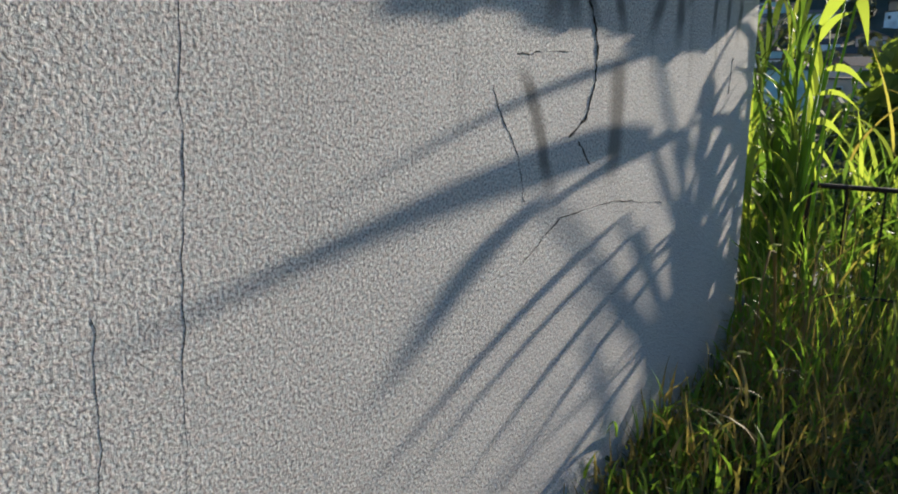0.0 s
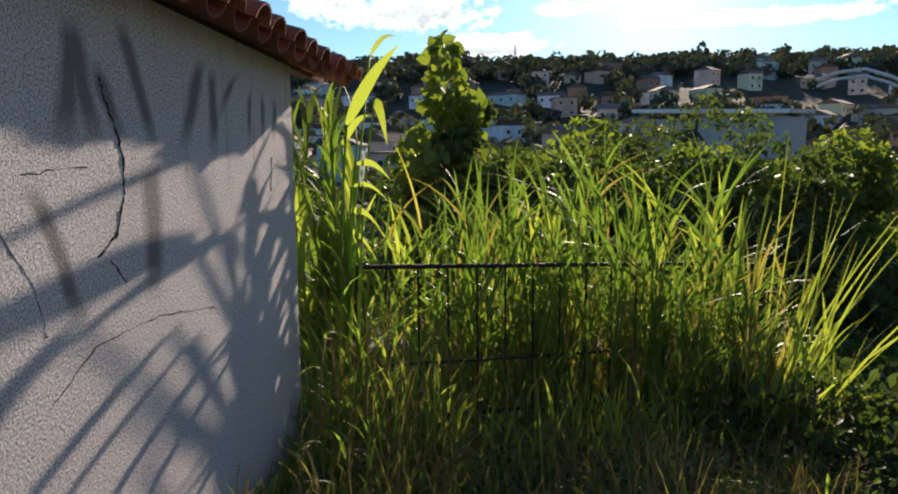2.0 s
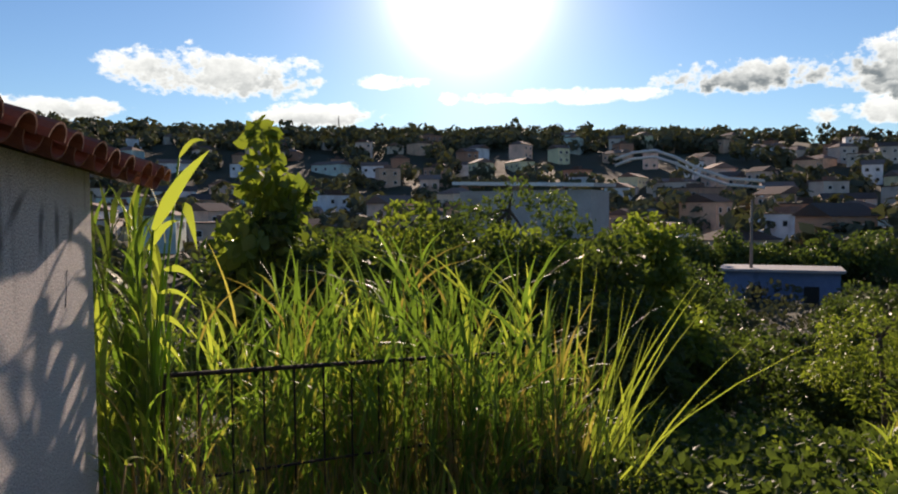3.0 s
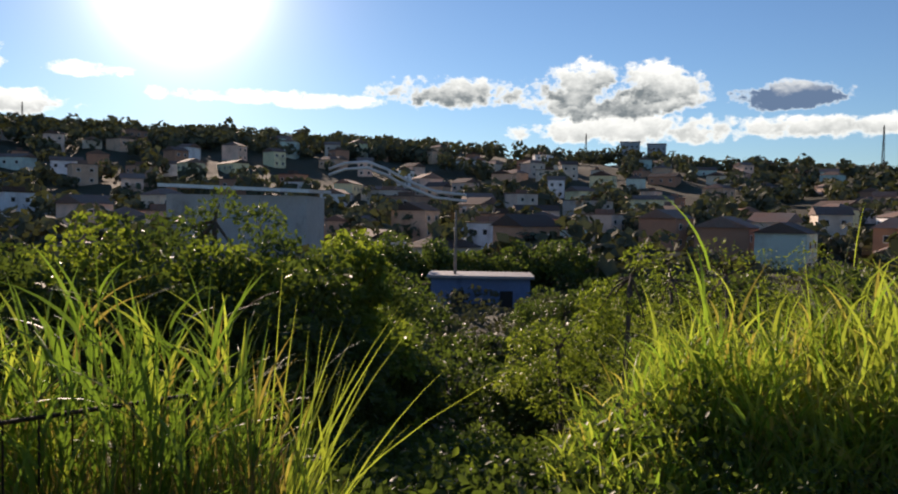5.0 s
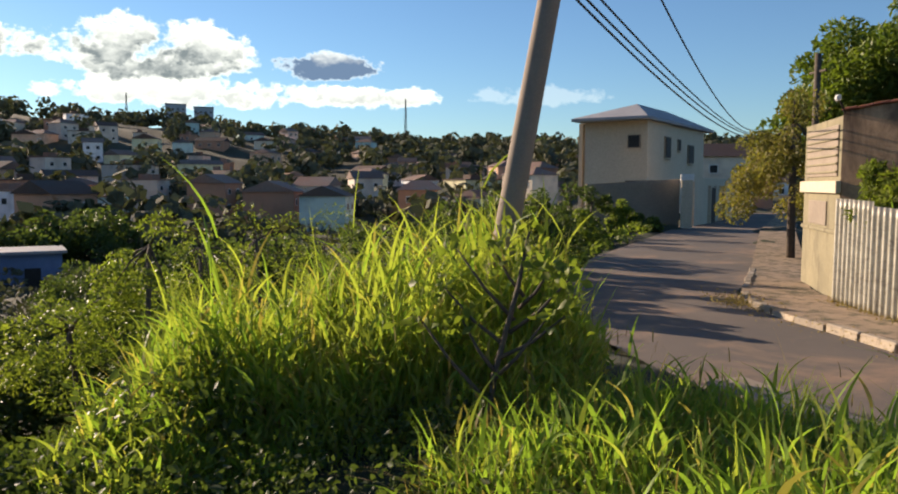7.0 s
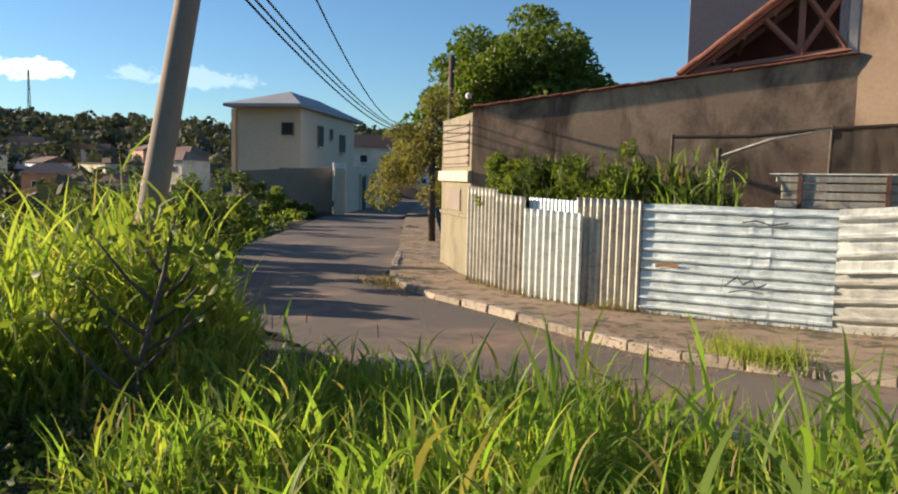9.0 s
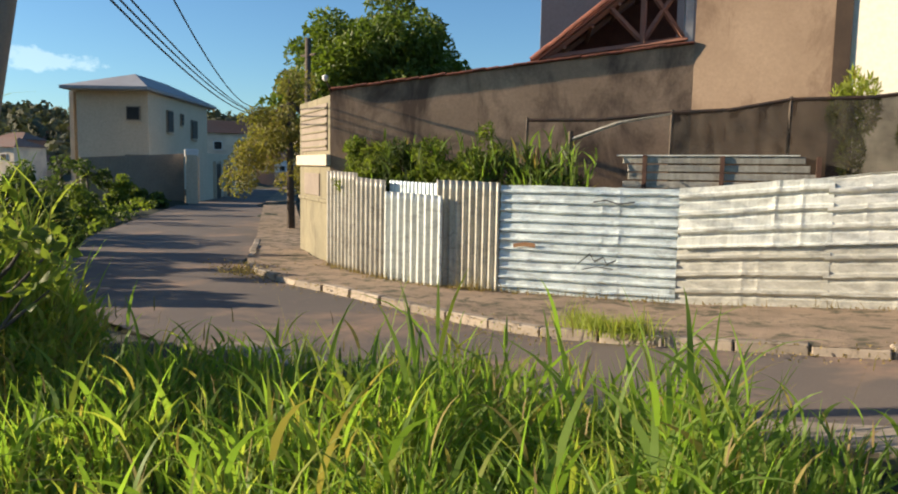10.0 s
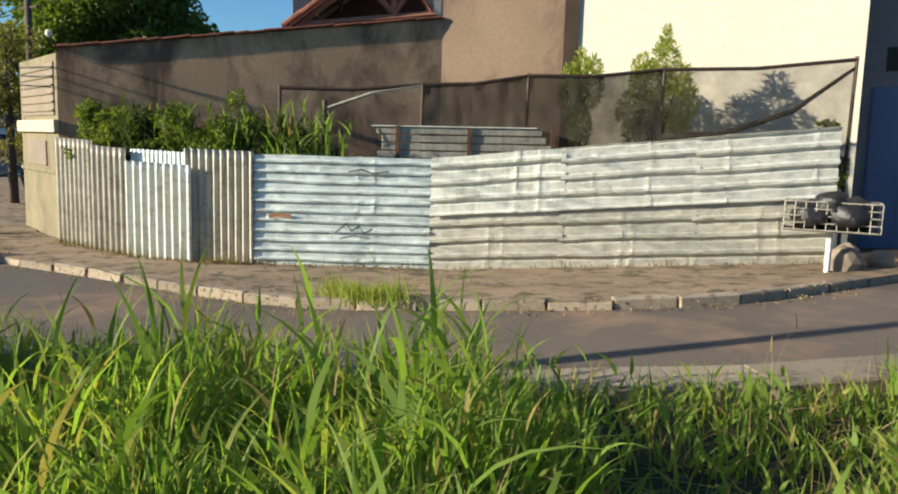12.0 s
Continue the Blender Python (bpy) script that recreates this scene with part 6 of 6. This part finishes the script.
tagged(wall_between("wall_pilaster", (a.x, a.y), (b.x, b.y), 0.1, 9.2, 9.2, 0.2, mottled("gap_shade_brown", (0.085, 0.057, 0.04), (0.05, 0.035, 0.026), 1.2, 20.0, 0.95)), "narrow dark strip for the shaded gap between the brown and the cream wall", "wall", kind="structure")


def shade_netting():
    owner = tagged(empty("shade_netting"), "dark shade netting slung between rough posts", "netting")
    line = [(138.7, 14.4, 3.64), (148.7, 14.1, 4.21), (156.2, 14.1, 5.02), (165.5, 14.3, 5.55), (177.3, 14.5, 6.1)]
    tops = [P3(a, r, e, 2.39) for a, r, e in line]
    for i, t in enumerate(tops):
        bm = bmesh.new()
        tube(bm, [(t.x, t.y, 0.2), (t.x + 0.03, t.y, (t.z + 0.2) / 2), (t.x, t.y, t.z + 0.05)], 0.03, 7)
        part("post", bm, M_BARK, owner)
    bm = bmesh.new()
    tube(bm, [p for i in range(4) for p in (tops[i], tops[i].lerp(tops[i + 1], 0.5) - Vector((0, 0, 0.06)))] + [tops[4]], 0.035, 6)
    part("cord", bm, M_IRON, owner)
    for i in range(1, 4):
        a, b = tops[i], tops[i + 1]
        v, nx, nz = [], 24, 12
        for s in range(nx + 1):
            for t in range(nz + 1):
                p = a.lerp(b, s / nx)
                sag = 0.06 * math.sin(math.pi * s / nx)
                lo = 1.75 + 0.012 * i
                cut = (p.z - sag - lo) * (t / nz)
                z = p.z - sag - cut
                off = 0.07 * noise.noise(Vector((s * 0.5, t * 0.6, i))) + 0.12 * (t / nz)
                v.append((p.x - off * 0.4, p.y + off, z))
        q = [[s * (nz + 1) + t, (s + 1) * (nz + 1) + t, (s + 1) * (nz + 1) + t + 1, s * (nz + 1) + t + 1] for s in range(nx) for t in range(nz)]
        array_mesh("net", v, q, M_NET if i < 3 else M_NET_THIN, owner)
    # a gathered fold of net swooping under the worn length
    bm = bmesh.new()
    tube(bm, [tops[3] - Vector((0, 0, 1.15)), tops[3].lerp(tops[4], 0.35) - Vector((0, 0, 1.12)), tops[3].lerp(tops[4], 0.7) - Vector((0, 0, 0.78)), tops[4] - Vector((0, 0, 0.12))], [0.09, 0.06, 0.05, 0.03], 6)
    part("fold", bm, M_NET, owner, smooth=True)
    c = P3(141.8, 14.3, 2.9, 2.39)
    bm = bmesh.new()
    tube(bm, [(c.x, c.y, 0.2), (c.x, c.y, c.z)], 0.045, 7)
    part("post", bm, M_BARK, owner)
    bm = bmesh.new()
    tube(bm, [c - Vector((0, 0, 0.15)), c.lerp(tops[1], 0.5), tops[1]], 0.035, 6)
    part("rail", bm, M_SHEET_OLD, owner, "grey sloping rail")
    bm = bmesh.new()
    tube(bm, [P3(139.5, 14.0, 0.2, 2.39), P3(139.5, 14.0, 1.7, 2.39)], 0.035, 6)
    part("post", bm, M_TILE, owner, "short rusty post")


shade_netting()


def sheet_stack():
    a, b = P3(145.6, 13.75, 0, 2.39), P3(158.3, 13.8, 0, 2.39)
    d = b - a
    owner = tagged(empty("shed_front", (a.x, a.y, 0), math.degrees(math.atan2(d.y, d.x))), "low shed front of pale old boards behind the fence", "shed")
    L = d.length
    r = random.Random(4)
    for i in range(11):
        box_part("board", r.uniform(-0.1, 0.1), -0.03, 1.2 + i * 0.136, L * r.uniform(0.86, 1.02), 0.03 + r.uniform(-0.01, 0.02), 1.2 + i * 0.136 + 0.112, M_SHEET_OLD, owner, 0.008, pose(0, 0, 0, 0, -0.5, r.uniform(-0.4, 0.4)))
    box_part("roof_sheet", -0.1, -0.06, 2.68, L * 0.9, 0.5, 2.70, M_SHEET_WHITE, owner, m=pose(0, 0, 0, 0, -0.6, 0))
    for x in (0.3, L * 0.5, L * 0.97):
        box_part("stud", x, -0.08, 0.3, x + 0.07, -0.03, 2.7, M_RAFTER, owner)


sheet_stack()


def tiled_gable():
    """Open truss of a clay-tiled roof rising over the boundary wall."""
    o = Vector((9.05, -14.75, 0))
    u = (Vector((*C0, 0)) - Vector((*B1, 0))).normalized()
    owner = tagged(empty("tiled_gable", o, math.degrees(math.atan2(u.y, u.x))), "open timber truss under a red clay tile roof", "roof")
    def beam(name, a, b, t, mat):
        bm = bmesh.new()
        a, b = Vector(a), Vector(b)
        tube(bm, [a, b], t, 4)
        part(name, bm, mat, owner)
    M_RED = mottled("red_timber", (0.36, 0.17, 0.11), (0.28, 0.13, 0.09), 3.0, 30.0, 0.8)
    beam("tie_beam", (0.0, -0.5, 5.15), (2.9, -0.5, 4.75), 0.08, M_RED)
    beam("rafter", (0.0, -0.5, 7.1), (2.95, -0.5, 4.75), 0.09, M_RED)
    beam("rafter", (0.0, -1.8, 7.1), (2.95, -1.8, 4.75), 0.09, M_RED)
    beam("post", (0.9, -0.5, 5.05), (0.9, -0.5, 6.4), 0.07, M_RED)
    beam("strut", (0.1, -0.5, 5.2), (0.9, -0.5, 6.3), 0.06, M_RED)
    beam("strut", (0.9, -0.5, 5.1), (0.15, -0.5, 6.3), 0.06, M_RED)
    beam("strut", (0.95, -0.5, 5.15), (1.6, -0.5, 5.8), 0.06, M_RED)
    bm = bmesh.new()
    rows = [[bm.verts.new((x, y, z)) for x, z in ((-0.1, 4.4), (3.0, 4.4), (3.0, 4.72), (-0.1, 7.05))] for y in (-2.6, -2.75)]
    bm.faces.new(rows[0])
    bm.faces.new(rows[1][::-1])
    for i in range(4):
        bm.faces.new((rows[0][i], rows[1][i], rows[1][(i + 1) % 4], rows[0][(i + 1) % 4]))
    bmesh.ops.recalc_face_normals(bm, faces=bm.faces)
    part("inner_wall", bm, mottled("dark_red_boards", (0.20, 0.07, 0.045), (0.12, 0.045, 0.03), 2.0, 20.0, 0.9), owner, "dark red boards inside the roof")
    for k in range(5):
        beam("purlin", (0.3 + 0.55 * k, -0.45, 6.75 - 0.44 * k), (0.3 + 0.55 * k, -2.7, 6.75 - 0.44 * k), 0.05, M_RED)
    box_part("corner_post", -0.1, -0.62, 4.9, 0.06, -0.46, 9.0, M_WHITE, owner)
    m = pose(3.15, 0, 4.68, 0, 38.5, 0) @ pose(0, 0, 0, 0, 0, 180)
    box_part("boarding", 0, 0.35, -0.05, 3.9, 3.5, -0.01, M_TILE, owner, m=m)
    r = random.Random(2)
    bm = bmesh.new()
    n, l = 6, 0.5
    ring = [[bm.verts.new((e * l, math.cos(math.pi * i / n) * (0.1 - 0.015 * e), math.sin(math.pi * i / n) * (0.09 - 0.015 * e))) for i in range(n + 1)] for e in (0, 1)]
    for i in range(n):
        bm.faces.new((ring[0][i], ring[0][i + 1], ring[1][i + 1], ring[1][i]))
    me = bpy.data.meshes.new("roof_tile")
    bm.to_mesh(me)
    bm.free()
    me.materials.append(M_TILE)
    for i in range(12):
        for j in range(8):
            t = new("roof_tile", me)
            t.parent = owner
            t.matrix_basis = m @ pose(j * 0.44, 0.45 + i * 0.25, 0.02 + r.uniform(0, 0.015), 0, -2, r.uniform(-2, 2))


tiled_gable()


def grey_front_details():
    a, b = Vector((1.33, -18.0, 0)), Vector((-6.0, -16.9, 0))
    d = b - a
    m = pose(a.x, a.y, 0, 0, 0, math.degrees(math.atan2(d.y, d.x)))
    door = tagged(empty("door_1"), "plain blue metal garage door", "door", kind="structure")
    box_part("leaf", 0.25, -0.06 * 1, 0.6, 3.2, 0.05, 3.75, M_BLUE, door, 0.01, m)
    for i in range(5):
        box_part("rib", 0.25 + 0.6 * i, -0.06, 0.65, 0.29 + 0.6 * i, 0.075, 3.7, M_BLUE, door, 0.0, m)
    win = tagged(empty("window_1"), "narrow barred vent over the door", "window", kind="structure")
    box_part("pane", 0.45, -0.02, 4.05, 2.2, 0.03, 4.5, M_DARK, win, 0, m)
    for i in range(10):
        box_part("bar", 0.5 + i * 0.18, 0.0, 4.05, 0.53 + i * 0.18, 0.06, 4.5, M_IRON, win, 0, m)


grey_front_details()


def refuse_basket():
    """Street basket of steel rods on a post, heaped with black bags."""
    p = P3(176.6, 12.6, 0, 2.39)
    z = float(road_z(p.x)) + 0.11
    owner = tagged(empty("refuse_basket", (p.x, p.y, z), 4), "white steel refuse basket on a post, full of black bags", "basket")
    bm = bmesh.new()
    tube(bm, [(0, 0, -0.1), (0, 0, 0.72)], 0.045, 8)
    part("post", bm, M_WHITE, owner)
    w, d, h0, h1 = 0.62, 0.26, 0.62, 1.02
    for i in range(5):
        zz = h0 + (h1 - h0) * i / 4
        bm = bmesh.new()
        tube(bm, [(-w, -d, zz), (w, -d, zz), (w, d, zz), (-w, d, zz), (-w, -d, zz)], 0.011, 5)
        part("hoop", bm, M_SHEET_OLD, owner)
    for i in range(10):
        x = -w + 2 * w * i / 9
        for y in (-d, d):
            bm = bmesh.new()
            tube(bm, [(x, y, h0), (x, y, h1)], 0.008, 5)
            part("rod", bm, M_SHEET_OLD, owner)
    box_part("floor", -w, -d, h0 - 0.02, w, d, h0, M_IRON, owner)
    for k, (x, s) in enumerate(((-0.24, 0.34), (0.25, 0.30), (0.0, 0.26))):
        bm = bmesh.new()
        bmesh.ops.create_icosphere(bm, subdivisions=3, radius=s)
        for v in bm.verts:
            v.co *= 1 + 0.28 * noise.noise(v.co * 7 + Vector((k, 0, 0)))
            v.co.z *= 0.75
        bag = part("refuse_bag", bm, M_BLACKBAG, None, smooth=True)
        bag.matrix_world = pose(p.x + x, p.y + 0.02 * k, z + h0 + s * 0.62 + 0.2 * (k == 2))
        tagged(bag, "knotted black plastic refuse bag in the basket", "bag", "refuse bags")


refuse_basket()


def rubble():
    r = random.Random(31)
    for i in range(7):
        az, rr = 178.5 + r.uniform(-1.5, 3.5), 13.3 + r.uniform(-0.4, 0.8)
        p = P3(az, rr, 0)
        s = r.uniform(0.12, 0.25)
        bm = bmesh.new()
        bmesh.ops.create_icosphere(bm, subdivisions=2, radius=s)
        for v in bm.verts:
            v.co *= 1 + 0.35 * noise.noise(v.co * 4 + Vector((i, 0, 0)))
        ob = part("rubble_stone", bm, M_GARDENWALL)
        ob.matrix_world = pose(p.x, p.y, float(road_z(p.x)) + 0.1 + s * 0.55, 0, 0, r.uniform(0, 360))
        tagged(ob, "rough lump of broken concrete by the driveway", "stone", "rubble")


rubble()


# ---------------------------------------------------------------- pavement edge: tuft, litter, weeds
def street_litter():
    n = 900
    p = np.column_stack([RNG.normal(6.45, 0.30, n), RNG.normal(-8.55, 0.14, n), np.zeros(n)])
    p[:, 2] = road_z(p[:, 0]) + 0.12
    grass("kerb_tuft", p, 0.42, 0.6, 0.016, M_GRASS_Y, "bright tuft of grass growing at the kerb")
    k = np.array(KERB)
    s = RNG.uniform(3.2, 11.5, 900)
    x = np.interp(s, np.arange(len(k)), k[:, 0]) + RNG.normal(size=900) * 0.2
    y = np.interp(s, np.arange(len(k)), k[:, 1]) + RNG.normal(size=900) * 0.22 + 0.1
    c = np.column_stack([x, y, road_z(x) + 0.03 + 0.1 * (RNG.random(900) < 0.3)])
    c2 = np.column_stack([RNG.normal(14.7, 0.45, 700), RNG.normal(-7.95, 0.3, 700), np.zeros(700)])
    c2[:, 2] = road_z(c2[:, 0]) + np.abs(RNG.normal(size=700)) * 0.09 + 0.02
    f = np.array([F5, F3, F2, F1, FB, F0], float)
    s = RNG.uniform(0, 5, 800)
    x3, y3 = np.interp(s, range(6), f[:, 0]), np.interp(s, range(6), f[:, 1]) + np.abs(RNG.normal(size=800)) * 0.12 + 0.05
    c3 = np.column_stack([x3, y3, road_z(x3) + 0.14])
    v, q = leaves(np.concatenate([c, c2, c3]), 0.045, None, 0.5, 0.0)
    tagged(array_mesh("dry_litter", v, q, M_DRY), "dry brown leaves swept along kerb and fence", "litter", kind="stuff")
    grass("fence_weeds", c3[::2], 0.22, 0.6, 0.012, M_DRY, "dry weeds along the foot of the fence")


street_litter()


# ---------------------------------------------------------------- marks on the plastered wall
def wall_marks():
    """Cracks, a broken patch and the pale scar of a joint, in the wall's own plane."""
    M_CRACK = mottled("crack_shadow", (0.035, 0.03, 0.028), (0.06, 0.05, 0.045), 9.0, 60.0, 0.95)
    wall = bpy.data.objects["old_house"]
    g = random.Random(17)
    def crack(pts, r):
        fine = []
        for (u0, z0), (u1, z1) in zip(pts, pts[1:]):
            for t in range(8):
                fine.append((u0 + (u1 - u0) * t / 8 + g.uniform(-1, 1) * 0.006, 0.0, z0 + (z1 - z0) * t / 8 + g.uniform(-1, 1) * 0.006))
        fine.append((pts[-1][0], -0.001, pts[-1][1]))
        bm = bmesh.new()
        tube(bm, fine, [r * 0.36 * g.uniform(0.35, 1.5) for _ in fine], 5)
        part("crack", bm, M_CRACK, wall, "dark hair crack in the plaster")
    for pts, r in WALL_CRACKS:
        crack(pts, r)


WALL_CRACKS = [([(-3.58, 2.4), (-3.60, 2.0), (-3.63, 1.58), (-3.66, 1.2), (-3.68, 0.8)], 0.0022), ([(-3.82, 1.56), (-3.83, 1.37), (-3.85, 1.1)], 0.002), ([(-1.996, 2.344), (-1.969, 2.263), (-1.914, 2.18), (-1.878, 2.072), (-1.889, 1.953), (-1.947, 1.83), (-2.07, 1.77)], 0.012), ([(-2.0, 1.75), (-1.91, 1.66)], 0.008), ([(-2.55, 1.95), (-2.40, 1.74), (-2.36, 1.58)], 0.004), ([(-2.36, 1.38), (-2.11, 1.49), (-1.64, 1.49), (-1.2, 1.42)], 0.006), ([(-2.42, 2.05), (-2.1, 2.06)], 0.005), ([(-0.373, 2.063), (-0.407, 1.876)], 0.008)]
wall_marks()
